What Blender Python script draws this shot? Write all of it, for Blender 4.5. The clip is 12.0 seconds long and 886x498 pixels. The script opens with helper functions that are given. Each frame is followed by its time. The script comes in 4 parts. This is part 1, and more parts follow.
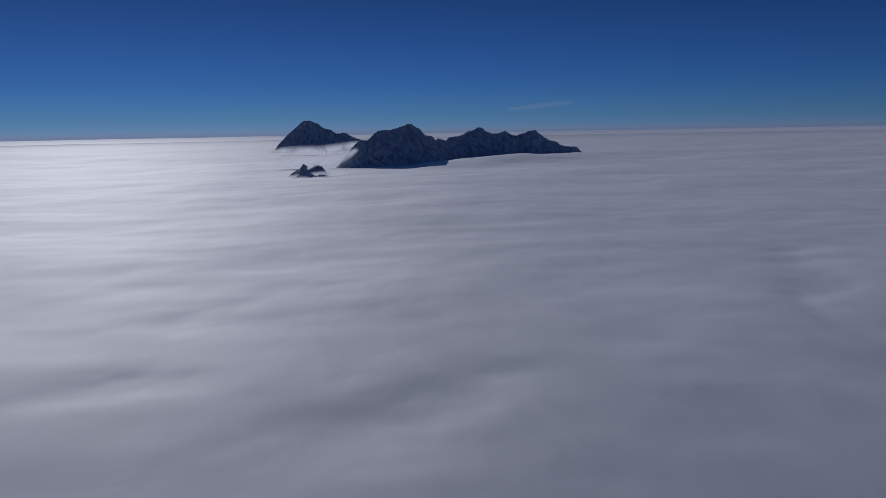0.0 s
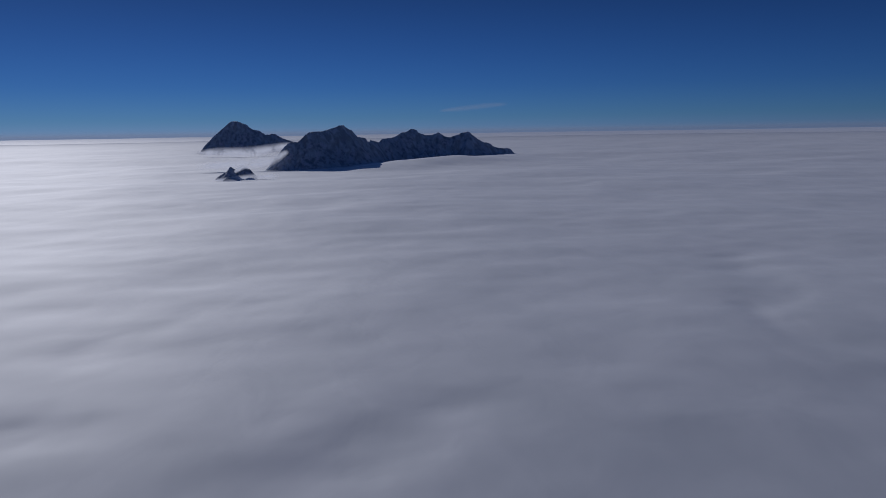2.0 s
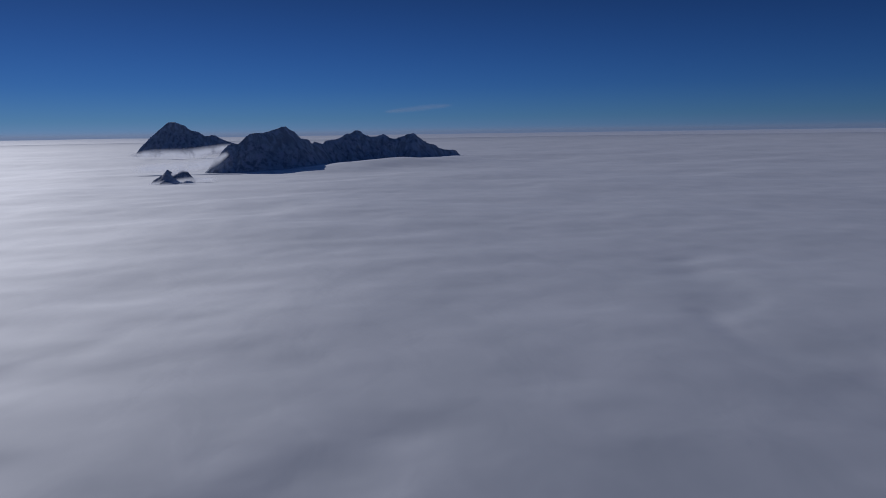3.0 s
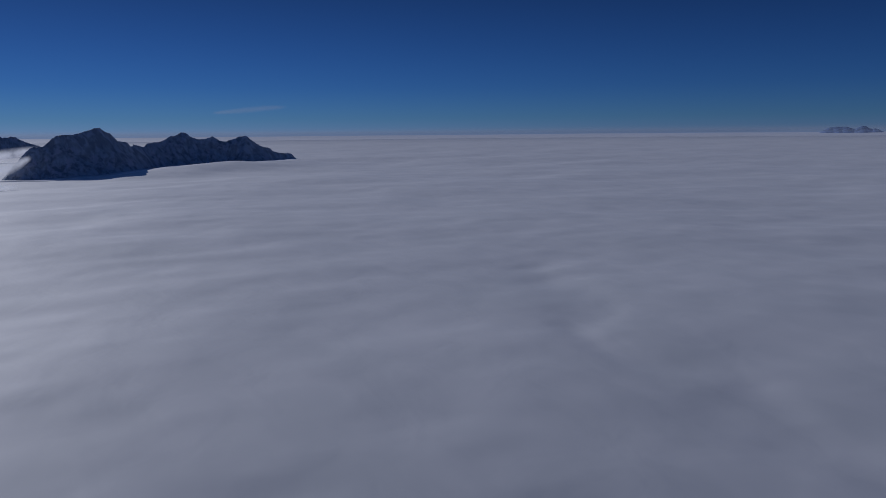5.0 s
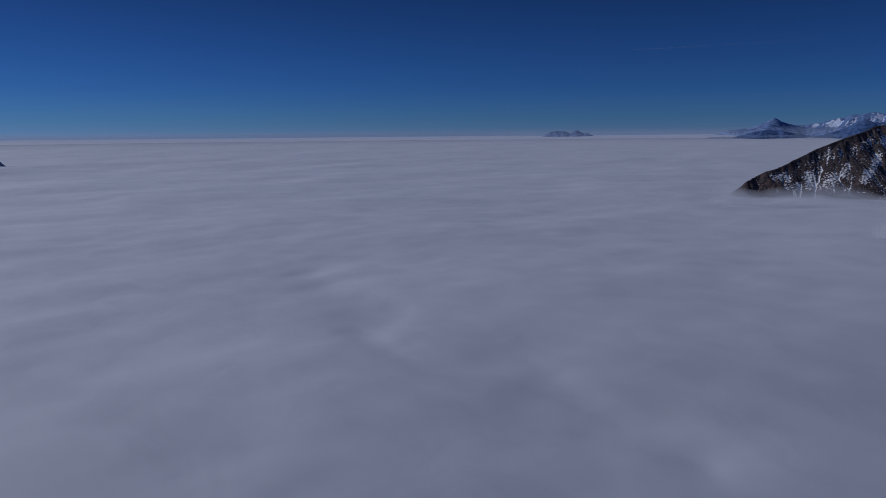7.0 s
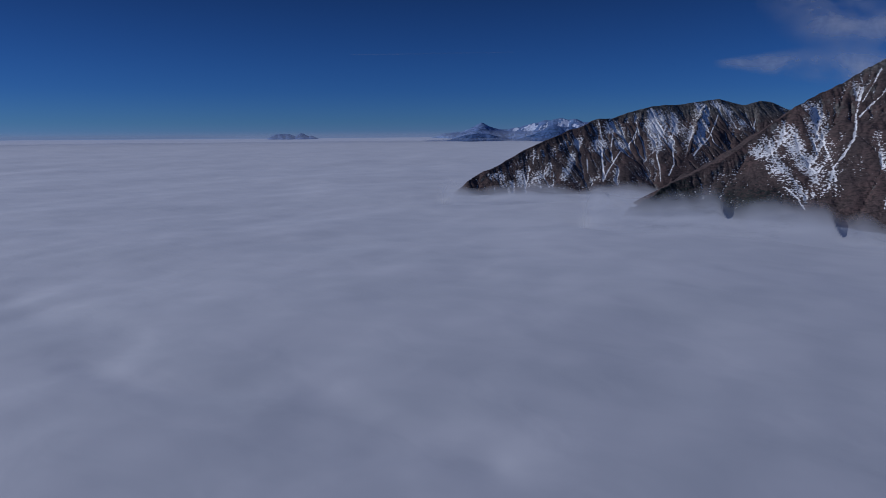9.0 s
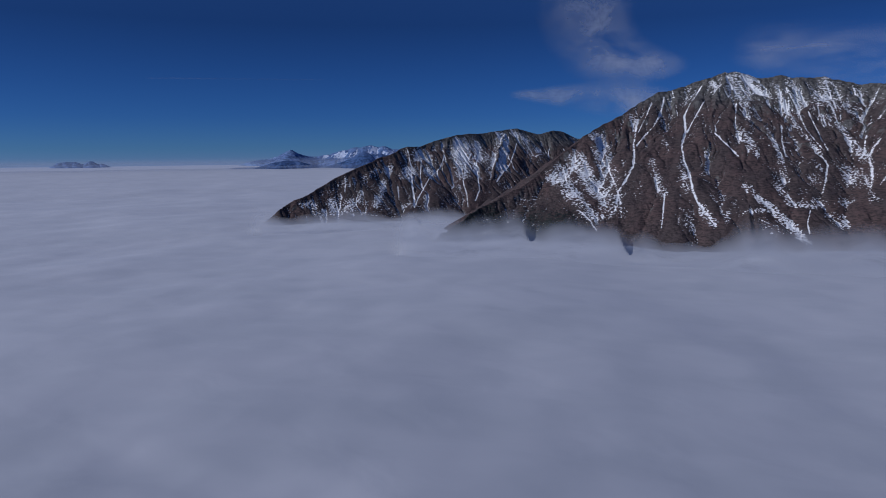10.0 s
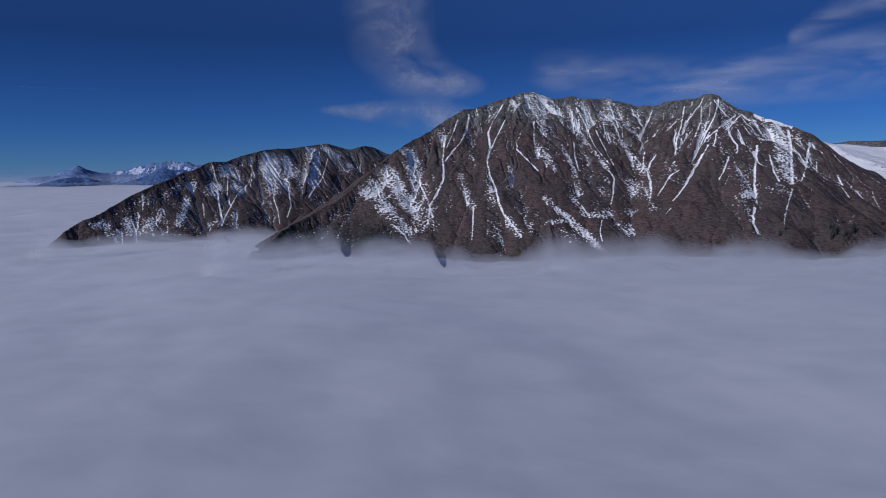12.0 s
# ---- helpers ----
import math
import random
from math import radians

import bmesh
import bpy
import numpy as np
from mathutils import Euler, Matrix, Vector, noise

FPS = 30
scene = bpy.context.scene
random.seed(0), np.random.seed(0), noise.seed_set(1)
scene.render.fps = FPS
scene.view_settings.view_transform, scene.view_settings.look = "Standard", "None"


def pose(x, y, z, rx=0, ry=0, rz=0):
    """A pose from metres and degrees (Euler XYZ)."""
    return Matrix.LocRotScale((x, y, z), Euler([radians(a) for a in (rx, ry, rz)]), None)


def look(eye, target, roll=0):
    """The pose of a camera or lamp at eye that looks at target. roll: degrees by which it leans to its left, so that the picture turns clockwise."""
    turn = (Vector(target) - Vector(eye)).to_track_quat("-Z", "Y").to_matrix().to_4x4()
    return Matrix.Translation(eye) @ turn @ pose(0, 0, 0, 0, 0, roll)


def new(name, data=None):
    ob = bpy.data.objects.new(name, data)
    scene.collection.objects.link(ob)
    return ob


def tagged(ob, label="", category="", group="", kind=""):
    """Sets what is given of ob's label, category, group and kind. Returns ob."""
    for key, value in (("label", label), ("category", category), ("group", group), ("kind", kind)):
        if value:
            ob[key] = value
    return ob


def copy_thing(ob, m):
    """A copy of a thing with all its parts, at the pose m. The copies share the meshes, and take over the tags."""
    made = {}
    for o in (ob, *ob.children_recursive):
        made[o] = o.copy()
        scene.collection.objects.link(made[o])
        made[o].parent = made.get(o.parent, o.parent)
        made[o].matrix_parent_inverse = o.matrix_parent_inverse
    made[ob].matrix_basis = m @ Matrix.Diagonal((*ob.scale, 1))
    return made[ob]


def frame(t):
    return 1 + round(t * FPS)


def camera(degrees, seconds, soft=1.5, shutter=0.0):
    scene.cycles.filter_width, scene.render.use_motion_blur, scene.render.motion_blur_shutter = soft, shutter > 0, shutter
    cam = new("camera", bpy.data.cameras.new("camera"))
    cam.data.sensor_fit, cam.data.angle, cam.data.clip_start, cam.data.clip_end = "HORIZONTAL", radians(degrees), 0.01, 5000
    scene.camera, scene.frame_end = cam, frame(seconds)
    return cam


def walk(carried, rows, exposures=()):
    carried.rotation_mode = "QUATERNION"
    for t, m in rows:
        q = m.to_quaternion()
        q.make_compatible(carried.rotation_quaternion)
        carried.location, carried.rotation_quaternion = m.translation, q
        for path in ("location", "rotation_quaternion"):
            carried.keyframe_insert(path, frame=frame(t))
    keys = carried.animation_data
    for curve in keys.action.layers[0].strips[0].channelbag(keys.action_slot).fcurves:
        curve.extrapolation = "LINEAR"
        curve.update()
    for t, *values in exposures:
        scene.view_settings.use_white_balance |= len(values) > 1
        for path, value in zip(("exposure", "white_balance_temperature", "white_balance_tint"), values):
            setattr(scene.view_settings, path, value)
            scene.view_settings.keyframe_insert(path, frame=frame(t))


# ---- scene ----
cam = camera(63.8, 12.0, soft=0.5)

# The drone glides forward about 100 m above the cloud tops, slows down and turns to its right:
# seconds, place, bearing, pitch and roll in degrees.
EYE = Vector((0.0, 0.0, 100.0))
START, LATE = Vector((-0.9, 7.7, 100.5)), Vector((24.6, 155.0, 100.3))
TURN = (
    (0.0, 0.0, 0.0, 100.0, -0.00, -9.41, 1.04), (0.5, -0.9, 7.7, 100.5, 1.44, -9.59, 0.98), (1.0, -1.9, 15.5, 101.0, 2.65, -9.55, 0.99),
    (1.5, -2.8, 23.2, 101.5, 3.82, -9.48, 0.95), (2.0, -2.7, 34.0, 102.2, 5.41, -9.42, 0.91), (2.5, -2.5, 44.8, 102.9, 7.37, -9.43, 0.89),
    (3.0, -2.4, 55.7, 103.6, 9.82, -9.40, 0.85), (5.0, 1.7, 97.0, 104.9, 22.89, -9.34, 0.53), (5.5, 1.8, 105.7, 104.5, 26.97, -9.28, 0.51),
    (6.0, 1.9, 114.4, 104.2, 32.15, -9.29, 0.54), (6.5, 1.8, 120.8, 102.3, 37.33, -9.20, 0.67), (7.0, 1.6, 127.2, 100.4, 42.89, -9.16, 0.49),
    (7.2, 1.6, 129.8, 99.6, 45.66, -9.30, 0.44), (8.8, 7.3, 146.7, 98.8, 62.48, -9.08, 0.40), (9.0, 8.2, 148.7, 98.9, 64.66, -9.08, 0.38),
    (9.2, 9.7, 149.4, 99.4, 68.00, -9.00, 0.42), (9.5, 11.9, 150.4, 100.1, 73.68, -7.52, 0.45), (10.0, 15.6, 152.0, 101.3, 79.69, -7.10, 0.60),
    (10.5, 19.4, 153.7, 102.5, 83.56, -6.61, 0.72), (11.0, 21.1, 154.1, 101.8, 87.36, -6.03, 0.75), (11.5, 22.9, 154.5, 101.0, 91.14, -6.04, 0.79),
    (12.0, 24.6, 155.0, 100.3, 94.73, -6.04, 0.82),
)


def aim(x, y, z, bearing, pitch, roll):
    return Matrix.Translation((x, y, z)) @ pose(0, 0, 0, 90 + pitch, 0, -bearing) @ pose(0, 0, 0, 0, 0, -roll)


walk(cam, [(t, aim(*angles)) for t, *angles in TURN], exposures=[
    (0.0, -1.15, 5720, 14), (2.5, -1.13, 5700, 14), (5.5, -1.12, 5600, 14), (7.0, -1.0, 5500, 16), (9.5, -0.70, 5450, 16), (12.0, -0.50, 5550, 17)])

# ---- light: low winter sun to the left of the first view, deep blue sky of high altitude ----
SUN_BEARING, SUN_HEIGHT = -27.0, 27.0


def toward(bearing, height):
    a, e = radians(bearing), radians(height)
    return Vector((math.sin(a) * math.cos(e), math.cos(a) * math.cos(e), math.sin(e)))


SUNWARD = toward(SUN_BEARING, SUN_HEIGHT)
sun = new("sun", bpy.data.lights.new("sun", "SUN"))
sun.data.energy, sun.data.angle, sun.data.color = 4.0, radians(0.53), (1.0, 0.95, 0.88)
sun.matrix_world = look(SUNWARD * 900, (0, 0, 0))

world = bpy.data.worlds.new("sky")
scene.world = world
world.use_nodes = True
wn, wl = world.node_tree.nodes, world.node_tree.links
sky = wn.new("ShaderNodeTexSky")
sky.sky_type, sky.sun_disc = "NISHITA", False
sky.sun_elevation, sky.sun_rotation = radians(SUN_HEIGHT), radians(SUN_BEARING)
sky.altitude, sky.air_density, sky.dust_density, sky.ozone_density = 2200, 1.0, 0.25, 4.0
# the thin dry air at this height: deeper blue than the model's, a pale band along the horizon
way = wn.new("ShaderNodeTexCoord")
split = wn.new("ShaderNodeSeparateXYZ")
wl.new(way.outputs["Generated"], split.inputs[0])
tint = wn.new("ShaderNodeValToRGB")
for at, colour in ((0.0, (0.32, 0.42, 0.74)), (0.005, (0.25, 0.40, 0.74)), (0.018, (0.20, 0.37, 0.65)), (0.06, (0.155, 0.305, 0.59)), (0.18, (0.128, 0.215, 0.385)), (0.5, (0.5, 0.62, 0.85))):
    stop = tint.color_ramp.elements.new(at) if at not in (0.0,) else tint.color_ramp.elements[0]
    stop.position, stop.color = at, (*colour, 1)
tint.color_ramp.elements[-1].color = (0.7, 0.8, 1.0, 1)
wl.new(split.outputs["Z"], tint.inputs[0])
deep = wn.new("ShaderNodeMix")
deep.data_type, deep.blend_type = "RGBA", "MULTIPLY"
deep.inputs[0].default_value = 1.0
wl.new(sky.outputs[0], deep.inputs[6])
wl.new(tint.outputs[0], deep.inputs[7])
wl.new(deep.outputs[2], wn["Background"].inputs[0])
wn["Background"].inputs[1].default_value = 0.10


# ---- noise in numpy, for relief ----
def lattice(ix, iy, seed):
    n = (ix * 374761393 + iy * 668265263 + seed * 974634777) & 0xFFFFFFFF
    n = ((n ^ (n >> 13)) * 1274126177) & 0xFFFFFFFF
    return ((n ^ (n >> 16)) & 0xFFFFFF) / float(0xFFFFFF) * 2 - 1


def soft_noise(x, y, seed=0):
    ix, iy = np.floor(x).astype(np.int64), np.floor(y).astype(np.int64)
    fx, fy = x - ix, y - iy
    u, v = fx * fx * fx * (fx * (fx * 6 - 15) + 10), fy * fy * fy * (fy * (fy * 6 - 15) + 10)
    a, b = lattice(ix, iy, seed), lattice(ix + 1, iy, seed)
    c, d = lattice(ix, iy + 1, seed), lattice(ix + 1, iy + 1, seed)
    return (a * (1 - u) + b * u) * (1 - v) + (c * (1 - u) + d * u) * v


def fbm(x, y, octaves=4, seed=0, gain=0.5):
    total, amp = 0 * x, 1.0
    for k in range(octaves):
        total = total + amp * soft_noise(x * 2 ** k + 17.3 * k, y * 2 ** k - 9.1 * k, seed + k)
        amp *= gain
    return total


def ramp01(x, a, b):
    t = np.clip((x - a) / (b - a), 0, 1)
    return t * t * (3 - 2 * t)


# ---- materials ----
def material(name):
    m = bpy.data.materials.new(name)
    m.use_nodes = True
    n = m.node_tree.nodes
    return m, n, m.node_tree.links, n["Principled BSDF"]


def node(n, kind, **values):
    k = n.new(kind)
    for key, value in values.items():
        k.inputs[key.replace("_", " ")].default_value = value
    return k


def math_node(n, l, op, a, b=None, clamp=False):
    k = n.new("ShaderNodeMath")
    k.operation, k.use_clamp = op, clamp
    for i, v in enumerate((a, b)):
        if v is None:
            continue
        if isinstance(v, (int, float)):
            k.inputs[i].default_value = v
        else:
            l.new(v, k.inputs[i])
    return k.outputs[0]


def mix_color(n, l, factor, a, b):
    k = n.new("ShaderNodeMix")
    k.data_type = "RGBA"
    for i, v in ((0, factor), (6, a), (7, b)):
        if isinstance(v, (int, float)):
            k.inputs[i].default_value = v
        elif isinstance(v, tuple):
            k.inputs[i].default_value = (*v, 1)
        else:
            l.new(v, k.inputs[i])
    return k.outputs[2]


def field(n, l, scale, detail=4.0, stretch=(1, 1, 1), rough=0.55, twist=0.0):
    """Noise at a size in metres: scale is one over the size."""
    co = n.new("ShaderNodeTexCoord")
    mp = n.new("ShaderNodeMapping")
    mp.inputs["Scale"].default_value = stretch
    l.new(co.outputs["Object"], mp.inputs[0])
    t = node(n, "ShaderNodeTexNoise", Scale=scale, Detail=detail, Roughness=rough, Distortion=twist)
    l.new(mp.outputs[0], t.inputs["Vector"])
    return t.outputs[0]


def span(n, l, value, a, b, c=0.0, d=1.0, smooth=True):
    k = n.new("ShaderNodeMapRange")
    if smooth:
        k.interpolation_type = "SMOOTHSTEP"
    for i, v in enumerate((a, b, c, d)):
        k.inputs[i + 1].default_value = v
    l.new(value, k.inputs[0])
    return k.outputs[0]


def attribute(n, name):
    k = n.new("ShaderNodeAttribute")
    k.attribute_name = name
    return k.outputs["Fac"]


# how widely and how much the cloud tops throw light onwards at a low angle
ONWARD = (0.75, 0.50)


def cloud_material():
    """Cloud tops scatter daylight all ways, and more of it onwards, away from the sun."""
    m, n, l, p = material("cloud_top")
    n.remove(p)
    streak = field(n, l, 0.010, 4, (1, 0.7, 1), 0.5, 0.4)
    puff = field(n, l, 0.030, 3, (1, 0.7, 1), 0.5, 0.5)
    lit, onward, both = n.new("ShaderNodeBsdfDiffuse"), n.new("ShaderNodeBsdfGlossy"), n.new("ShaderNodeMixShader")
    l.new(mix_color(n, l, span(n, l, math_node(n, l, "ADD", math_node(n, l, "MULTIPLY", streak, 0.6), math_node(n, l, "MULTIPLY", puff, 0.4)), 0.35, 0.65), (0.45, 0.46, 0.475), (0.53, 0.53, 0.54)), lit.inputs[0])
    onward.inputs["Color"].default_value = (0.95, 0.94, 0.92, 1)
    onward.inputs["Roughness"].default_value = ONWARD[0]
    graze = node(n, "ShaderNodeLayerWeight", Blend=0.5)
    l.new(math_node(n, l, "MULTIPLY", math_node(n, l, "POWER", graze.outputs["Facing"], 2.5), ONWARD[1]), both.inputs[0])
    l.new(lit.outputs[0], both.inputs[1])
    l.new(onward.outputs[0], both.inputs[2])
    l.new(both.outputs[0], n["Material Output"].inputs[0])
    b = node(n, "ShaderNodeBump", Strength=0.16, Distance=4.0)
    l.new(math_node(n, l, "ADD", streak, math_node(n, l, "MULTIPLY", puff, 0.8)), b.inputs["Height"])
    for shader in (lit, onward):
        l.new(b.outputs[0], shader.inputs["Normal"])
    return m


def mist_material(name, scale, low, high, most, stretch=(1, 1, 1), through_light=0.15, twist=0.0, colour=(0.55, 0.56, 0.58), onwards=False):
    m, n, l, p = material(name)
    n.remove(p)
    clear, lit, glow = n.new("ShaderNodeBsdfTransparent"), n.new("ShaderNodeBsdfDiffuse"), n.new("ShaderNodeBsdfTranslucent")
    half, veil = n.new("ShaderNodeMixShader"), n.new("ShaderNodeMixShader")
    lit.inputs[0].default_value = glow.inputs[0].default_value = (*colour, 1)
    half.inputs[0].default_value = through_light
    l.new(lit.outputs[0], half.inputs[1])
    l.new(glow.outputs[0], half.inputs[2])
    body = half
    if onwards:
        gloss, body = n.new("ShaderNodeBsdfGlossy"), n.new("ShaderNodeMixShader")
        gloss.inputs["Color"].default_value = (0.95, 0.94, 0.92, 1)
        gloss.inputs["Roughness"].default_value = ONWARD[0]
        graze = node(n, "ShaderNodeLayerWeight", Blend=0.5)
        l.new(math_node(n, l, "MULTIPLY", math_node(n, l, "POWER", graze.outputs["Facing"], 2.5), ONWARD[1]), body.inputs[0])
        l.new(half.outputs[0], body.inputs[1])
        l.new(gloss.outputs[0], body.inputs[2])
    l.new(clear.outputs[0], veil.inputs[1])
    l.new(body.outputs[0], veil.inputs[2])
    l.new(veil.outputs[0], n["Material Output"].inputs[0])
    f = span(n, l, field(n, l, scale, 6, stretch, 0.6, twist), low, high)
    a = math_node(n, l, "MULTIPLY", math_node(n, l, "MULTIPLY", f, attribute(n, "cover")), most)
    l.new(a, veil.inputs[0])
    return m


def slope_material(name, grass, rock, snow, fine=1.0, dots=1.0, deep=(0.45, 0.32), relief=0.9, bedding=(0.75, 0.75, 2.6)):
    """Grass, bare rock and lying snow; the attributes say where the relief holds rock and snow."""
    m, n, l, p = material(name)
    big = field(n, l, 0.02, 5)
    small = field(n, l, 0.20 * fine, 4, bedding, 0.6)
    dash = field(n, l, 0.32 * fine, 3, (0.85, 0.85, 1.7), 0.55)
    tiny = field(n, l, 0.9 * fine, 3)
    strata = field(n, l, 0.16 * fine, 4, (1.0, 1.0, 0.22), 0.6, 0.6)
    g = mix_color(n, l, span(n, l, big, 0.35, 0.65), grass, tuple(c * k for c, k in zip(grass, (1.3, 1.12, 1.08))))
    g = mix_color(n, l, span(n, l, small, 0.36, 0.58), tuple(c * 0.55 for c in grass), g)
    r = mix_color(n, l, span(n, l, small, 0.35, 0.62), tuple(c * deep[0] for c in rock), rock)
    r = mix_color(n, l, span(n, l, strata, 0.40, 0.54), tuple(c * deep[1] for c in rock), r)
    ro = span(n, l, math_node(n, l, "ADD", attribute(n, "bare"), math_node(n, l, "MULTIPLY", math_node(n, l, "SUBTRACT", big, 0.5), 0.5)), 0.3, 0.8)
    ground = mix_color(n, l, ro, g, r)
    bush = span(n, l, math_node(n, l, "ADD", attribute(n, "scrub"), math_node(n, l, "MULTIPLY", math_node(n, l, "SUBTRACT", small, 0.5), 1.6)), 0.45, 0.6)
    ground = mix_color(n, l, bush, ground, (0.022, 0.026, 0.024))
    speck = math_node(n, l, "ADD", math_node(n, l, "MULTIPLY", math_node(n, l, "SUBTRACT", dash, 0.5), 2.6 * dots), math_node(n, l, "MULTIPLY", math_node(n, l, "SUBTRACT", tiny, 0.5), 0.5 * dots))
    sn = span(n, l, math_node(n, l, "ADD", attribute(n, "snow"), speck), 0.495, 0.51)
    l.new(mix_color(n, l, sn, ground, snow), p.inputs["Base Color"])
    p.inputs["Roughness"].default_value = 0.9
    p.inputs["Specular IOR Level"].default_value = 0.2
    b = node(n, "ShaderNodeBump", Strength=relief, Distance=2.2 / fine)
    l.new(math_node(n, l, "ADD", math_node(n, l, "ADD", small, math_node(n, l, "MULTIPLY", strata, 0.8)), math_node(n, l, "MULTIPLY", tiny, 0.4)), b.inputs["Height"])
    l.new(b.outputs[0], p.inputs["Normal"])
    return m


CLOUD = cloud_material()
SLOPE = slope_material("grass_rock_snow", (0.082, 0.063, 0.058), (0.17, 0.16, 0.145), (0.88, 0.87, 0.84))
# limestone made lighter and bluer: aerial haze is painted into its base colours
HAZY_SLOPE = slope_material("haze_tinted_limestone", (0.38, 0.43, 0.50), (0.47, 0.51, 0.57), (0.8, 0.84, 0.9), fine=0.35, dots=0.8, deep=(0.7, 0.6), bedding=(1.0, 1.0, 0.45))
# blue haze of the distance is mixed into these rock and snow colours
FAR_DARK = slope_material("haze_tinted_dark_rock", (0.07, 0.13, 0.27), (0.09, 0.15, 0.30), (0.42, 0.50, 0.66), fine=0.2, dots=0.25, deep=(0.8, 0.75), relief=0.25)
FAR_PALE = slope_material("haze_tinted_rock", (0.13, 0.21, 0.39), (0.16, 0.25, 0.43), (0.60, 0.66, 0.78), fine=0.2, dots=0.25, deep=(0.8, 0.75), relief=0.25)
FAR_FAINT = slope_material("faintest_haze_tinted_rock", (0.20, 0.32, 0.52), (0.22, 0.34, 0.54), (0.36, 0.46, 0.64), fine=0.2, dots=0.25, deep=(0.9, 0.9), relief=0.15)


# ---- the sea of cloud ----
FURROWS = (
    # soft hollows in the cloud tops: width, depth, plan points
    (20, 2.0, ((302, 601), (251, 475), (209, 375), (214, 342), (224, 314), (208, 280), (209, 240))),
    (20, 2.0, ((-190, 268), (-165, 285), (-135, 294))),
    (30, 1.8, ((-60, 205), (-39, 249), (-20, 272), (25, 295))),
    (26, 1.3, ((-140, 395), (-107, 464), (-80, 510))),
)


def furrow(x, y, width, depth, points):
    wx, wy = x + 8 * fbm(x / 45, y / 45, 3, 71), y + 8 * fbm(x / 45, y / 45, 3, 72)
    d = np.full(x.shape, 1e6)
    for (ax, ay), (bx, by) in zip(points[:-1], points[1:]):
        ux, uy = bx - ax, by - ay
        t = np.clip(((wx - ax) * ux + (wy - ay) * uy) / (ux * ux + uy * uy), 0, 1)
        d = np.minimum(d, np.hypot(wx - ax - t * ux, wy - ay - t * uy))
    return depth * np.exp(-(d / width) ** 2) * (0.75 + 0.5 * fbm(x / 60, y / 60, 2, 73))


def cloud_height(x, y):
    r = np.hypot(x - 10, y - 80)
    lift = 90 * np.clip((r - 2600) / 2300, 0, 1) ** 1.6
    lift = lift - sum(furrow(x, y, *f) for f in FURROWS)
    bank = ((-190, 2120), (-60, 2190), (50, 2270), (170, 2420), (330, 2540), (500, 2700))
    away = np.full(x.shape, 1e6)
    for (ax, ay), (bx, by) in zip(bank[:-1], bank[1:]):
        t = np.clip(((x - ax) * (bx - ax) + (y - ay) * (by - ay)) / ((bx - ax) ** 2 + (by - ay) ** 2), 0, 1)
        away = np.minimum(away, np.hypot(x - ax - t * (bx - ax), y - ay - t * (by - ay)))
    lift = lift + (3 + 15 * ramp01(x, -130, 70)) * np.exp(-(away / 140) ** 2) * (1 + 0.12 * fbm(x / 90, y / 90, 3, 77))
    swell = 5.0 * fbm(x / 420 + 3.1, y / 300, 2, 11) + 1.2 * fbm(x / 120, y / 95, 3, 23)
    return lift + swell * (1 - 0.75 * ramp01(r, 2600, 4600)) - 4.0 - 10.0 * ramp01(x, 450, 950) * (1 - ramp01(r, 2000, 3500))


def mesh_object(name, verts, faces, mat, smooth=True, attributes=None, normals=None):
    me = bpy.data.meshes.new(name)
    nf = len(faces)
    me.vertices.add(len(verts))
    me.vertices.foreach_set("co", np.asarray(verts, np.float32).ravel())
    k = faces.shape[1]
    me.loops.add(nf * k)
    me.loops.foreach_set("vertex_index", faces.astype(np.int32).ravel())
    me.polygons.add(nf)
    me.polygons.foreach_set("loop_start", np.arange(0, nf * k, k, dtype=np.int32))
    me.polygons.foreach_set("use_smooth", np.full(nf, smooth))
    for key, values in (attributes or {}).items():
        me.attributes.new(key, "FLOAT", "POINT").data.foreach_set("value", np.asarray(values, np.float32).ravel())
    me.update(calc_edges=True)
    me.validate()
    me.materials.append(mat)
    if normals is not None:
        me.normals_split_custom_set_from_vertices(normals)
    return new(name, me)


def grid_faces(rows, cols, closed=False):
    i, j = np.meshgrid(np.arange(rows - 1), np.arange(cols if closed else cols - 1), indexing="ij")
    a, b = i * cols + j, i * cols + (j + 1) % cols
    return np.stack([a, a + cols, b + cols, b], -1).reshape(-1, 4)


def cloud_sea():
    bearings = np.radians(np.concatenate([np.arange(-40, 135, 0.3), np.arange(135, 320, 2.5)]))
    rings = np.concatenate([[0.01, 20, 40, 60, 75], 90 * 1.0095 ** np.arange(425)])
    rings = np.append(rings[rings < 4890], 4895)
    r, a = np.meshgrid(rings, bearings, indexing="ij")
    x, y = 10 + r * np.sin(a), 80 + r * np.cos(a)
    v = np.stack([x, y, cloud_height(x, y)], -1).reshape(-1, 3)
    ob = mesh_object("cloud_sea", v, grid_faces(len(rings), len(bearings), True), CLOUD)
    return tagged(ob, "pale grey-white sea of cloud with soft streaks reaching the horizon", "cloud", kind="structure")


cloud_sea()


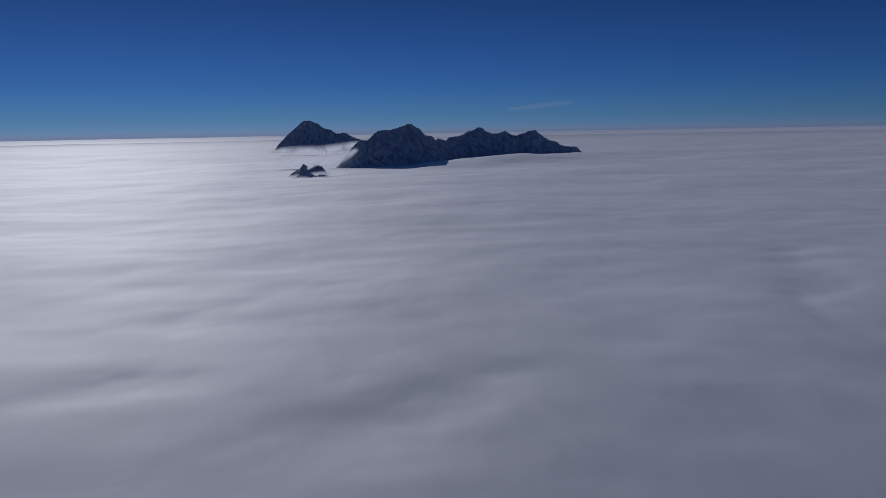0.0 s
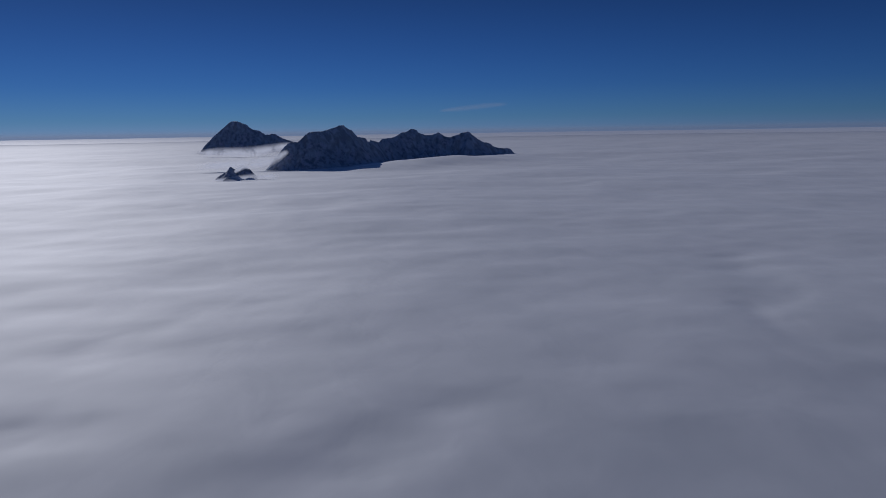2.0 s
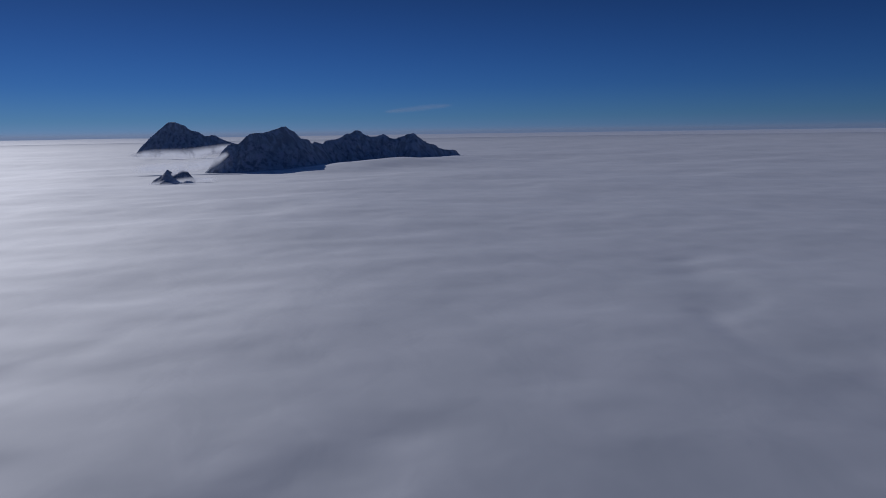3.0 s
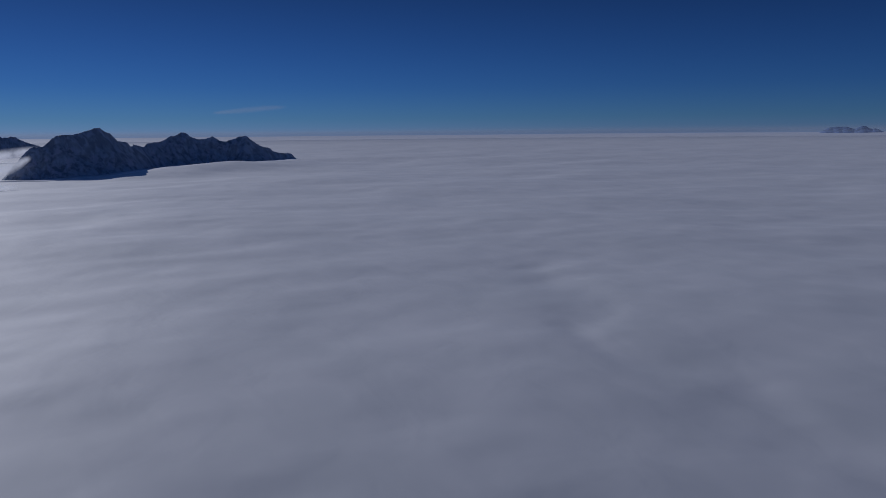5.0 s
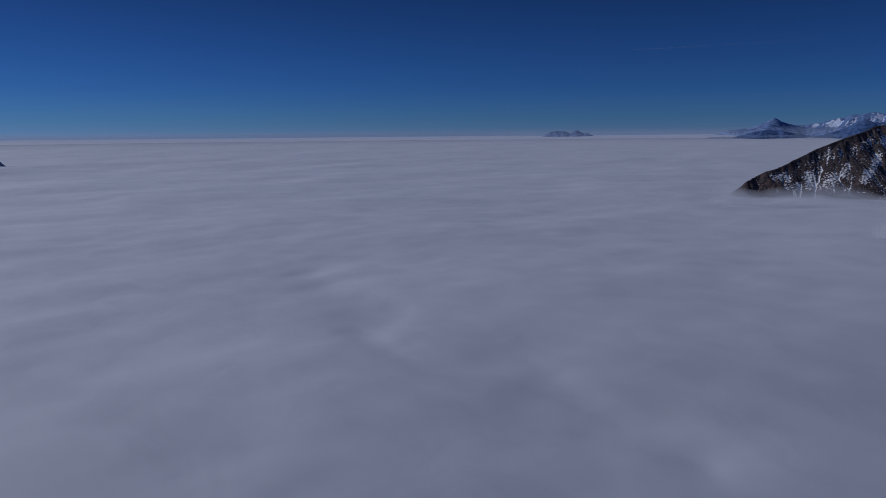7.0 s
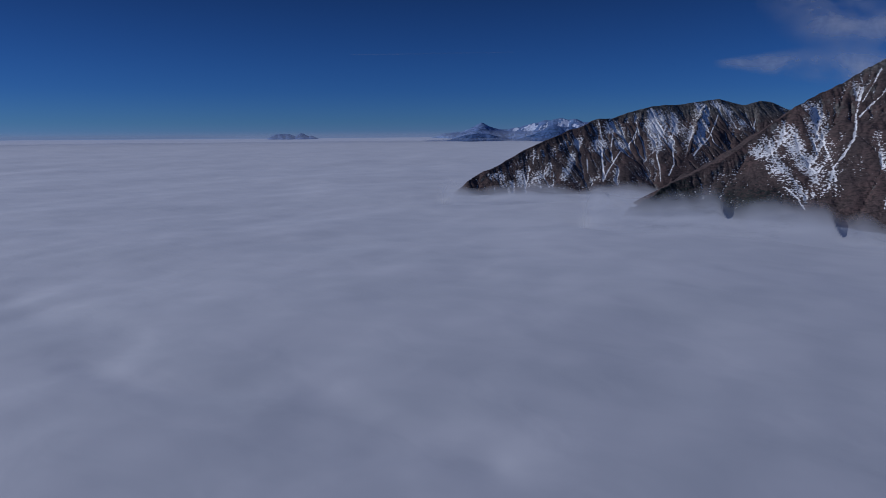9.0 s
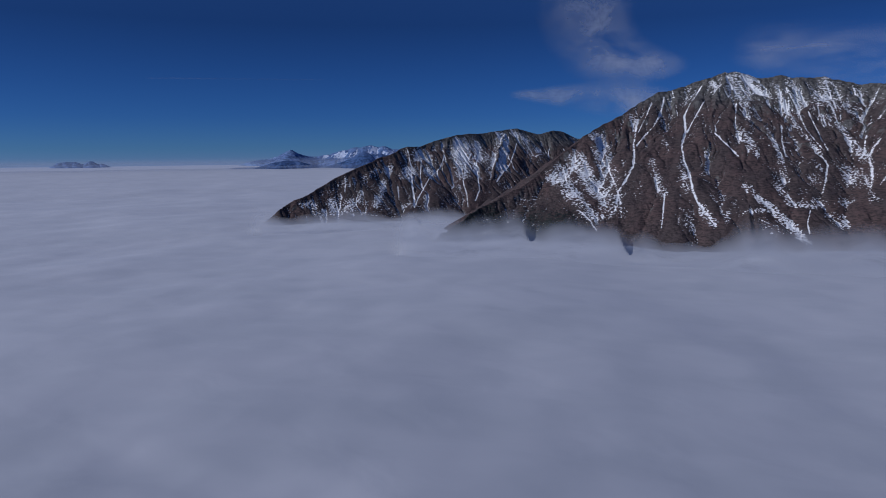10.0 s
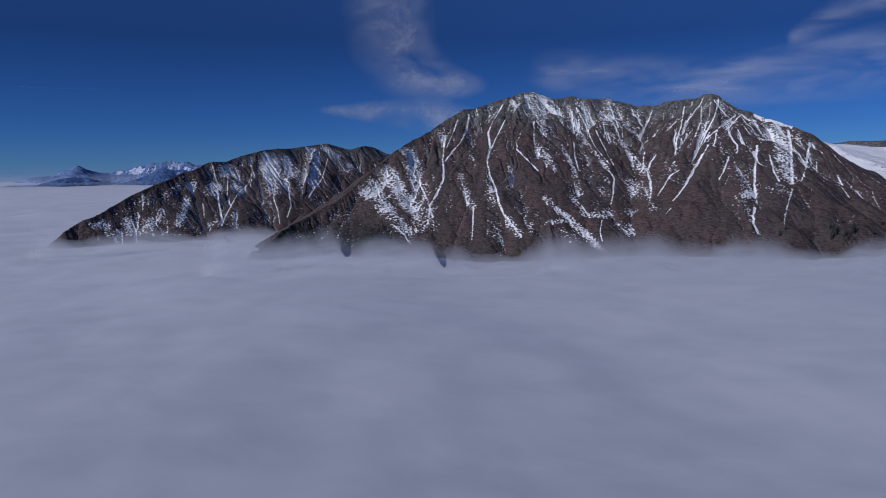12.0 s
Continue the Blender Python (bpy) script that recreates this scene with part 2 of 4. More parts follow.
# ---- mountains from ridge lines, worn by running water ----
def spine(points, step, jag, seed, eye):
    """A ridge line from bearing, elevation angle and distance, resampled, with an uneven crest."""
    p = []
    for bearing, rise, dist in points:
        a = radians(bearing)
        p.append((eye.x + dist * math.sin(a), eye.y + dist * math.cos(a), eye.z + dist * math.tan(radians(rise))))
    p = np.array(p)
    s = np.concatenate([[0], np.cumsum(np.hypot(*np.diff(p[:, :2], axis=0).T))])
    t = np.linspace(0, s[-1], max(3, int(s[-1] / step)))
    q = np.stack([np.interp(t, s, p[:, k]) for k in range(3)], -1)
    q[:, 2] += jag * fbm(t / (step * 3.3) + seed * 7.7, t * 0 + seed, 4, seed + 5, 0.6)
    side = np.stack([-np.gradient(q[:, 1]), np.gradient(q[:, 0])], -1)
    side /= np.linalg.norm(side, axis=1)[:, None] + 1e-9
    q[:, :2] += side * (step * 0.6 * fbm(t / (step * 4), t * 0 + 3.3, 3, seed + 9))[:, None]
    return q


def flow(h, step):
    """For each cell the lowest neighbour, the gap to it, the order from high to low and the area drained."""
    rows, cols = h.shape
    best, rec, gap = np.zeros_like(h), np.arange(h.size).reshape(h.shape), np.full(h.shape, step)
    pad = np.pad(h, 1, constant_values=1e9)
    idx = np.arange(h.size).reshape(h.shape)
    for di in (-1, 0, 1):
        for dj in (-1, 0, 1):
            if di == 0 and dj == 0:
                continue
            d = step * math.hypot(di, dj)
            fall = (h - pad[1 + di:1 + di + rows, 1 + dj:1 + dj + cols]) / d
            take = fall > best
            best = np.where(take, fall, best)
            rec = np.where(take, idx + di * cols + dj, rec)
            gap = np.where(take, d, gap)
    order = np.argsort(-h.ravel(), kind="stable").tolist()
    rl, acc = rec.ravel().tolist(), [step * step] * h.size
    for i in order:
        j = rl[i]
        if j != i:
            acc[j] += acc[i]
    return rl, gap.ravel(), order, np.array(acc)


def smooth_field(h, times):
    for _ in range(times):
        p = np.pad(h, 1, mode="edge")
        h = (p[1:-1, 1:-1] * 4 + 2 * (p[:-2, 1:-1] + p[2:, 1:-1] + p[1:-1, :-2] + p[1:-1, 2:]) + p[:-2, :-2] + p[:-2, 2:] + p[2:, :-2] + p[2:, 2:]) / 16
    return h


def finer(h):
    """The same field with a value between each two."""
    for axis in (0, 1):
        g = np.moveaxis(h, axis, 0)
        p = np.concatenate([g[:1], g, g[-1:]])
        out = np.empty((2 * len(g) - 1, g.shape[1]))
        out[::2], out[1::2] = g, (9 * (p[1:-2] + p[2:-1]) - p[:-3] - p[3:]) / 16
        h = np.moveaxis(out, 0, axis)
    return h


def mountain(name, ridges, step, mat, label, slope=0.62, crest=12.0, jag=4.0, rough=7.0, ribs=9.0, wear=0.035, rounds=8, seed=1,
             snow=(0.0, 1.0, 1.0, 0.0), floor=-30.0, scrub=(), strokes=(), rills=0, calm=0.0, crests=1, eye=LATE):
    lines = [spine(r, step * 3, jag, seed + 3 * k, eye) for k, r in enumerate(ridges)]
    every = np.concatenate(lines)
    reach = (every[:, 2].max() - floor) / slope * 0.8
    x0, y0 = every[:, :2].min(0) - reach
    x1, y1 = every[:, :2].max(0) + reach
    xs, ys = np.arange(x0, x1, step), np.arange(y0, y1, step)
    x, y = np.meshgrid(xs, ys, indexing="ij")
    h, dist = np.full(x.shape, -1e3), np.full(x.shape, 1e6)
    wx, wy = x + step * 4 * fbm(x / 60, y / 60, 2, seed + 40), y + step * 4 * fbm(x / 60, y / 60, 2, seed + 41)
    owner, along = np.zeros(x.shape, int), np.zeros(x.shape)
    for which, q in enumerate(lines):
        start = 900.0 * which
        for (ax, ay, az), (bx, by, bz) in zip(q[:-1], q[1:]):
            ux, uy = bx - ax, by - ay
            t = np.clip(((x - ax) * ux + (y - ay) * uy) / (ux * ux + uy * uy), 0, 1)
            d = np.hypot(x - ax - t * ux, y - ay - t * uy)
            rise = az + t * (bz - az) - slope * d - crest * (1 - np.exp(-d / (crest * 1.6)))
            owner = np.where(rise > h, which, owner)
            along = np.where(rise > h, start + t * math.hypot(ux, uy), along)
            start += math.hypot(ux, uy)
            h = np.maximum(h, rise)
            dist = np.minimum(dist, d)
    free = ramp01(dist, step * 0.8, step * 14)
    h = h + free * rough * (fbm(wx / (step * 16), wy / (step * 16), 5, seed + 50, 0.55))
    crags = np.abs(soft_noise(along / (step * 8) + 0.8 * fbm(x / 50, y / 50, 2, seed + 70), dist / 160, seed + 71)) \
        + 0.6 * np.abs(soft_noise(along / (step * 3.6) + 0.8 * fbm(x / 30, y / 30, 2, seed + 72), dist / 110, seed + 73))
    h = h + ribs * ramp01(dist, 0, step * 6) * (0.35 + 0.65 * np.exp(-dist / 110)) * (crags - 0.6)
    hold = h < floor - 5
    for _ in range(rounds):
        rl, gap, order, acc = flow(h, step)
        k = (wear * free.ravel() * np.sqrt(acc) / gap * (~hold.ravel())).tolist()
        z = h.ravel().tolist()
        for i in reversed(order):
            f = k[i]
            if f:
                z[i] = (z[i] + f * z[rl[i]]) / (1 + f)
        h = np.array(z).reshape(h.shape)
        h = h + 0.25 * free * (smooth_field(h, 1) - h)
    if calm:
        low = 1 - ramp01((h - floor) / (every[:, 2].max() - floor), 0.30, 0.62)
        h = h + calm * low * free * (smooth_field(h, 14) - h)
    rl, gap, order, acc = flow(h, step)
    drained = np.log(acc).reshape(h.shape)
    gy, gx = np.gradient(h, step, axis=1), np.gradient(h, step, axis=0)
    steep = np.hypot(gx, gy)
    hollow = np.clip((smooth_field(h, 10) - h) / (step * 0.9), -1.2, 1.6)
    sunny = (-gx * SUNWARD.x - gy * SUNWARD.y + SUNWARD.z) / np.sqrt(1 + gx * gx + gy * gy)
    top = every[:, 2].max()
    high = np.clip((h - floor) / (top - floor), 0, 1)
    bias, w_hollow, w_aspect, w_high = snow
    broad = np.clip((smooth_field(h, 50) - h) / (step * 1.8), -1.4, 1.4)
    patchy = fbm(x / (step * 34), y / (step * 34), 3, seed + 60)
    runnels = ramp01(drained, 5.0, 6.4) * ramp01(patchy, -0.7, 0.0)
    snow_at = bias + w_hollow * (0.16 * hollow + 0.10 * broad + 0.16 * runnels) + 0.5 * w_aspect * (0.6 - np.clip(sunny, 0, 1)) \
        + w_high * (high - 0.5) + 0.18 * patchy
    flutes = soft_noise(along / (step * 4.2) + 0.7 * fbm(x / 45, y / 45, 2, seed + 62), dist / 150, seed + 63) + 0.6 * soft_noise(along / (step * 2.1), dist / 90, seed + 64)
    upper = ramp01(high, 0.35, 0.75)
    snow_at = snow_at + 0.24 * w_hollow * flutes * upper
    h = h - 0.9 * flutes * upper * ramp01(dist, step, step * 8)
    bare = 0.7 * ramp01(steep, 0.95, 1.5) + 0.9 * ramp01(high, 0.62, 0.95) - 0.2 * ramp01(drained, 5, 8)

    def height_at(px, py):
        i, j = np.clip((px - x0) / step, 0, h.shape[0] - 1.01), np.clip((py - y0) / step, 0, h.shape[1] - 1.01)
        i0, j0 = i.astype(int), j.astype(int)
        u, w = i - i0, j - j0
        return (h[i0, j0] * (1 - u) + h[i0 + 1, j0] * u) * (1 - w) + (h[i0, j0 + 1] * (1 - u) + h[i0 + 1, j0 + 1] * u) * w

    def on_slope(bearing, rise):
        """Where a line of sight from the eye first meets the slope."""
        r = np.arange(every_near, every_near + 1400, step * 0.5)
        px, py = eye.x + r * math.sin(radians(bearing)), eye.y + r * math.cos(radians(bearing))
        inside = (px > x0) & (px < xs[-1]) & (py > y0) & (py < ys[-1])
        under = inside & (height_at(px, py) > eye.z + r * math.tan(radians(rise)))
        k = under.argmax()
        return (px[k], py[k]) if under.any() else None

    # twice as fine on the side that shows, where snow lies in gullies a few paces wide
    fine = bool(strokes)
    every_near = max(200.0, np.hypot(every[:, 0] - eye.x, every[:, 1] - eye.y).min() - 600)
    h2, parts = h, [snow_at, bare]
    if fine:
        h2, parts = finer(h), [finer(v) for v in parts]
        fx, fy = np.linspace(xs[0], xs[-1], h2.shape[0]), np.linspace(ys[0], ys[-1], h2.shape[1])
        x2, y2 = np.meshgrid(fx, fy, indexing="ij")
        half = step / 2
        lies, clear = np.zeros_like(h2), np.zeros_like(h2)
        courses = []
        if rills:
            # narrow snow-filled rills that run down the fall line from below the crest
            rnd, soft = random.Random(seed), smooth_field(h, 4)
            sy, sx = np.gradient(soft, step, axis=1), np.gradient(soft, step, axis=0)
            tops = np.concatenate(lines[:crests])
            for _ in range(rills):
                px, py, _z = tops[rnd.randrange(len(tops))]
                toward_eye = math.atan2(eye.x - px, eye.y - py)
                away = rnd.uniform(4, 95)
                px, py = px + away * math.sin(toward_eye), py + away * math.cos(toward_eye)
                course = [(px, py)]
                for _step in range(rnd.randrange(8, 34)):
                    i, j = int((px - x0) / step), int((py - y0) / step)
                    dx, dy = -sx[i, j], -sy[i, j]
                    fall = math.hypot(dx, dy) + 1e-6
                    px, py = px + 3.2 * dx / fall, py + 3.2 * dy / fall
                    course.append((px, py))
                courses.append((rnd.uniform(0.6, 1.35), rnd.uniform(0.45, 0.95), course))
        for wide, much, *points in strokes:
            sight = np.array(points, float)
            s = np.concatenate([[0], np.cumsum(np.hypot(*np.diff(sight, axis=0).T))])
            t = np.linspace(0, s[-1], max(2, int(s[-1] / 0.12)))
            places = [on_slope(np.interp(v, s, sight[:, 0]), np.interp(v, s, sight[:, 1])) for v in t]
            courses.append((wide, much, [p for p in places if p]))
        for wide, much, places in courses:
            span_m = wide * 2.4 + 3
            for (ax, ay), (bx, by) in zip(places[:-1], places[1:]):
                if math.hypot(bx - ax, by - ay) > 45:
                    continue
                i0, i1 = (int((f(ax, bx) + k * span_m - x0) / half) for f, k in ((min, -1), (max, 1)))
                j0, j1 = (int((f(ay, by) + k * span_m - y0) / half) for f, k in ((min, -1), (max, 1)))
                w = np.s_[max(i0, 0):i1 + 1, max(j0, 0):j1 + 1]
                if not h2[w].size:
                    continue
                ux, uy = bx - ax, by - ay
                uu = np.clip(((x2[w] - ax) * ux + (y2[w] - ay) * uy) / (ux * ux + uy * uy + 1e-6), 0, 1)
                d = np.hypot(x2[w] - ax - uu * ux, y2[w] - ay - uu * uy) / wide
                if much > 0:
                    lies[w] = np.maximum(lies[w], much * np.exp(-(d / 1.25) ** 4))
                else:
                    clear[w] = np.minimum(clear[w], much * np.exp(-(d / 1.25) ** 2))
        # snow settles in hollows: thin strokes are cut a little into the slope
        h2 = h2 - 1.1 * smooth_field(ramp01(lies, 0.72, 0.9), 1)
        h2 = h2 + 0.28 * fbm(x2 / 5, y2 / 5, 2, seed + 80) * finer(free)
        parts[0] = parts[0] + lies + clear
    else:
        x2, y2 = x, y
    woody = np.zeros_like(h2)
    for bx, by, wide, much in scrub:
        woody = np.maximum(woody, much * np.exp(-((x2 - bx) ** 2 + (y2 - by) ** 2) / wide ** 2))
    h2 = h2 + 2.2 * woody * fbm(x2 / 8, y2 / 8, 3, seed + 81, 0.6)
    g2y, g2x = np.gradient(h2, step / (2 if fine else 1), axis=1), np.gradient(h2, step / (2 if fine else 1), axis=0)
    normals = np.stack([-g2x, -g2y, np.ones_like(h2)], -1)
    normals /= np.linalg.norm(normals, axis=-1)[..., None]
    v, normals = np.stack([x2, y2, h2], -1).reshape(-1, 3), normals.reshape(-1, 3)
    fields = {"snow": parts[0].ravel() - 0.10 * woody.ravel(), "bare": parts[1].ravel(), "scrub": woody.ravel()}
    keep = h > floor
    f = grid_faces(*h.shape)
    seen = keep.ravel()[f].any(1)
    whose = owner.ravel()[f[:, 0]]
    if fine:
        shows = (-gx * (eye.x - x) - gy * (eye.y - y) + (eye.z - h)) > -0.12 * np.hypot(eye.x - x, eye.y - y)
        shows = shows.ravel()[f].any(1)
        rows, cols = h.shape
        i, j = f[:, 0] // cols, f[:, 0] % cols
        wide_cols = 2 * cols - 1

        def at(a, b):
            return (2 * i + a) * wide_cols + 2 * j + b

        coarse = np.stack([at(0, 0), at(2, 0), at(2, 2), at(0, 2)], -1)
        small = [np.stack([at(a, b), at(a + 1, b), at(a + 1, b + 1), at(a, b + 1)], -1)[seen & shows] for a in (0, 1) for b in (0, 1)]
        f = np.concatenate([coarse[seen & ~shows], *small])
        whose = np.concatenate([whose[seen & ~shows]] + [whose[seen & shows]] * 4)
    else:
        f, whose = f[seen], whose[seen]
    ob = new(name)
    ob.location = (*every[:, :2].mean(0), floor)
    for which in range(len(lines)):
        own = f[whose == which]
        if not len(own):
            continue
        used = np.unique(own)
        index = np.zeros(h2.size, np.int64)
        index[used] = np.arange(len(used))
        kind = "crest" if which < crests else "spur" if lines[which][:, 2].max() - lines[which][:, 2].min() > 200 else "rib"
        piece = mesh_object(kind, v[used], index[own], mat, True, {k: a[used] for k, a in fields.items()}, normals[used])
        piece.parent = ob
        piece.matrix_parent_inverse = Matrix.Translation(ob.location).inverted()
    tagged(ob, label, "mountain")

    def foot(bearing, near, far, level=0.0):
        """How far out the slope first rises through the level, along a bearing."""
        r = np.arange(near, far, step)
        i = ((eye.x + r * math.sin(bearing) - x0) / step).astype(int)
        j = ((eye.y + r * math.cos(bearing) - y0) / step).astype(int)
        inside = (i >= 0) & (i < h.shape[0]) & (j >= 0) & (j < h.shape[1])
        up = np.zeros(len(r), bool)
        up[inside] = h[i[inside], j[inside]] > level
        return float(r[up.argmax()]) if up.any() else None

    def ground_at(px, py):
        return float(h[int((px - x0) / step), int((py - y0) / step)])

    return foot, ground_at


PEAK, SECOND = (101.27, 6.28, 1351), (115.19, 5.61, 1350)
# main crest from the snow-streaked peak over the saddle to the second peak, then down the shoulder
CREST = [PEAK, (101.84, 6.22, 1355), (102.50, 6.07, 1360), (102.94, 5.97, 1363), (103.47, 5.82, 1367), (104.47, 5.66, 1373), (104.91, 5.86, 1374), (105.77, 5.60, 1378),
         (106.63, 5.65, 1381), (107.49, 5.67, 1383), (108.12, 5.47, 1385), (108.76, 5.32, 1387), (109.81, 4.99, 1390), (110.85, 4.97, 1387), (111.47, 4.90, 1383), (111.88, 5.10, 1380),
         (112.49, 5.20, 1374), (113.10, 5.21, 1369), (113.50, 5.40, 1365), (114.17, 5.33, 1359), (114.68, 5.64, 1355), SECOND]
SHOULDER = [SECOND, (115.66, 5.56, 1348), (116.06, 5.17, 1347), (116.46, 4.99, 1345), (117.05, 4.47, 1343), (117.63, 4.24, 1341), (118.39, 4.05, 1339), (119.15, 3.59, 1336),
            (120.08, 3.43, 1333), (120.63, 3.13, 1331), (121.37, 2.70, 1328), (122.10, 2.36, 1324), (122.53, 1.99, 1321), (123.36, 1.29, 1317), (124.26, 0.48, 1312),
            (124.96, -0.12, 1306), (125.82, -0.71, 1297), (126.60, -1.26, 1290), (131.27, -4.78, 1250)]
# long spur down to its toe in the cloud
SPUR = [PEAK, (100.74, 6.17, 1348), (100.30, 5.92, 1346), (99.85, 5.85, 1345), (99.19, 5.73, 1342), (98.38, 5.34, 1335), (97.62, 5.23, 1325), (96.50, 4.99, 1309), (95.60, 4.56, 1297),
        (94.69, 3.87, 1280), (93.79, 3.44, 1261), (93.11, 3.05, 1246), (91.97, 2.44, 1221), (91.07, 1.95, 1200), (87.41, -1.12, 1120), (84.69, -2.86, 1070), (82.00, -4.33, 1020), (79.62, -5.88, 985)]
RIDGE = [(66.37, -4.22, 1331), (66.61, -3.71, 1335), (67.28, -3.38, 1347), (68.02, -2.92, 1360), (68.58, -2.70, 1372), (69.93, -1.97, 1400), (71.88, -0.95, 1441), (73.88, -0.06, 1490),
         (75.92, 0.75, 1541), (76.96, 1.17, 1565), (77.99, 1.16, 1590), (79.26, 1.62, 1620), (80.54, 2.00, 1650), (81.82, 2.17, 1680), (82.68, 2.12, 1699), (83.55, 2.24, 1720),
         (84.64, 2.41, 1745), (85.30, 2.45, 1757), (85.74, 2.53, 1765), (86.18, 2.40, 1772), (86.61, 2.22, 1779), (87.49, 2.03, 1793), (88.16, 2.20, 1806), (88.61, 2.33, 1818),
         (89.05, 2.24, 1830), (89.72, 2.01, 1842), (90.38, 1.65, 1852), (95.34, 1.33, 1900)]

# Lying snow, face by face: half width in metres, how closely it covers, and the line it follows down the slope (bearing and rise).
RIDGE_SNOW = (
    (0.97, 0.95, (79.93, 0.41), (79.59, -0.54), (78.71, -1.39), (78.26, -2.12), (77.72, -3.10), (77.49, -3.66)),
    (0.79, 0.85, (78.07, 0.05), (77.96, -1.37), (78.18, -2.25)),
    (1.41, 0.95, (77.21, -0.71), (77.31, -2.01), (77.47, -3.09), (77.44, -3.74)),
    (1.14, 0.95, (82.06, 0.52), (81.60, -0.35), (81.42, -1.67), (81.72, -2.78), (81.82, -3.80)),
    (1.14, 0.95, (82.72, 0.73), (82.41, -0.59), (82.67, -1.69), (82.74, -2.36), (82.40, -3.24)),
    (1.06, 0.95, (85.70, 1.27), (85.46, 0.47), (85.12, -0.41), (84.53, -1.06), (84.11, -1.72)),
    (1.06, 0.95, (85.06, 1.80), (84.89, 0.48), (84.59, -0.62)),
)
RIDGE_SNOW_FIELDS = (
    (16.00, 0.56, (81.36, 1.31), (81.23, 0.09), (81.26, -1.31)),
    (8.00, 0.36, (82.65, 1.17), (82.48, -1.03)),
    (14.00, 0.44, (84.41, 1.90), (84.46, 0.93), (84.33, -0.40)),
    (9.00, 0.30, (85.51, 2.02), (86.24, 1.66)),
    (11.00, 0.39, (78.79, 0.47), (78.97, -0.31), (78.64, -1.17)),
    (12.00, 0.36, (78.38, 0.56), (77.86, 0.14)),
    (10.00, 0.29, (79.66, 1.20), (79.23, 0.90)),
    (12.00, 0.34, (81.02, -2.10), (81.39, -3.52)),
    (6.00, 0.36, (78.44, -2.91), (78.52, -4.00)),
    (12.00, 0.44, (77.29, -0.80), (76.73, -1.22)),
    (10.00, 0.34, (77.16, -3.52), (76.74, -3.72)),
    (7.00, 0.34, (89.98, 1.84), (90.60, 1.39)),
    (6.00, 0.34, (87.46, 0.80), (87.31, 0.09)),
)
RIDGE_TOE_SNOW = (
    (8.00, 0.34, (72.56, -1.46), (72.04, -1.69)),
    (5.00, 0.34, (73.43, -1.31), (74.45, -0.70)),
    (9.00, 0.42, (72.31, -3.21), (72.04, -3.96)),
    (5.00, 0.44, (73.21, -2.40), (72.89, -3.23)),
    (6.00, 0.49, (75.09, -1.61), (74.76, -2.58), (74.27, -3.54)),
    (7.00, 0.36, (75.54, -0.59), (75.35, -1.10)),
    (6.00, 0.42, (70.85, -3.16), (70.87, -4.11)),
    (6.00, 0.36, (69.41, -3.26), (68.51, -3.51)),
    (6.00, 0.34, (70.27, -3.96), (70.00, -4.07)),
    (5.00, 0.24, (66.90, -3.71), (67.87, -3.15)),
    (5.00, 0.44, (69.47, -3.43), (69.47, -4.09)),
)
SPUR_SNOW = (
    (14.00, 0.62, (90.22, 0.23), (91.22, -1.40), (92.77, -3.01), (93.76, -4.07)),
    (14.00, 0.52, (92.62, 0.92), (92.64, -0.07), (93.07, -1.43), (93.50, -2.80)),
    (10.00, 0.56, (88.52, -1.18), (89.40, -2.05), (90.72, -3.43), (91.83, -4.58)),
    (9.00, 0.44, (88.99, -0.56), (90.08, -1.83)),
    (12.00, 0.36, (91.96, 1.64), (92.48, 0.92)),
    (1.23, 0.90, (92.70, 0.38), (93.04, -0.98), (93.56, -2.12), (93.90, -3.48), (94.02, -4.62)),
    (1.06, 0.90, (90.71, -4.02), (91.60, -4.81), (92.09, -5.59)),
    (8.00, 0.44, (92.98, -4.24), (92.65, -4.60)),
    (7.00, 0.36, (93.95, -0.18), (94.26, -1.09)),
    (8.00, 0.30, (93.54, 2.24), (94.06, 0.90)),
    (1.06, 0.90, (89.43, -0.70), (89.72, -1.83), (90.51, -2.97)),
    (5.00, 0.44, (90.08, -1.92), (90.94, -3.66)),
)
PEAK_GULLIES = (
    (1.58, 1.00, (95.04, 3.02), (94.89, 1.91), (94.79, 1.02), (94.87, 0.35), (94.81, -0.55), (94.25, -1.67), (93.69, -2.57), (93.58, -3.48)),
    (1.32, 0.95, (96.94, 4.54), (96.75, 3.44), (96.25, 2.47), (95.56, 1.68), (95.01, 1.02)),
    (1.14, 0.95, (97.53, 5.05), (97.79, 4.08), (97.96, 3.20)),
    (1.50, 1.00, (99.63, 5.32), (98.82, 4.07), (98.45, 3.19), (98.58, 2.08), (98.35, 0.97), (98.56, -0.16), (99.01, -1.29), (99.27, -2.42), (99.67, -3.33), (100.39, -4.24), (101.02, -5.14)),
    (0.97, 0.90, (99.85, 4.26), (99.17, 2.96), (98.71, 1.99)),
    (0.97, 0.90, (96.04, 4.20), (95.58, 3.02), (95.12, 2.04)),
    (0.97, 0.95, (97.23, -2.62), (97.18, -3.53), (97.12, -4.66), (97.07, -5.34)),
    (0.79, 0.85, (96.39, -4.65), (97.12, -4.75)),
)
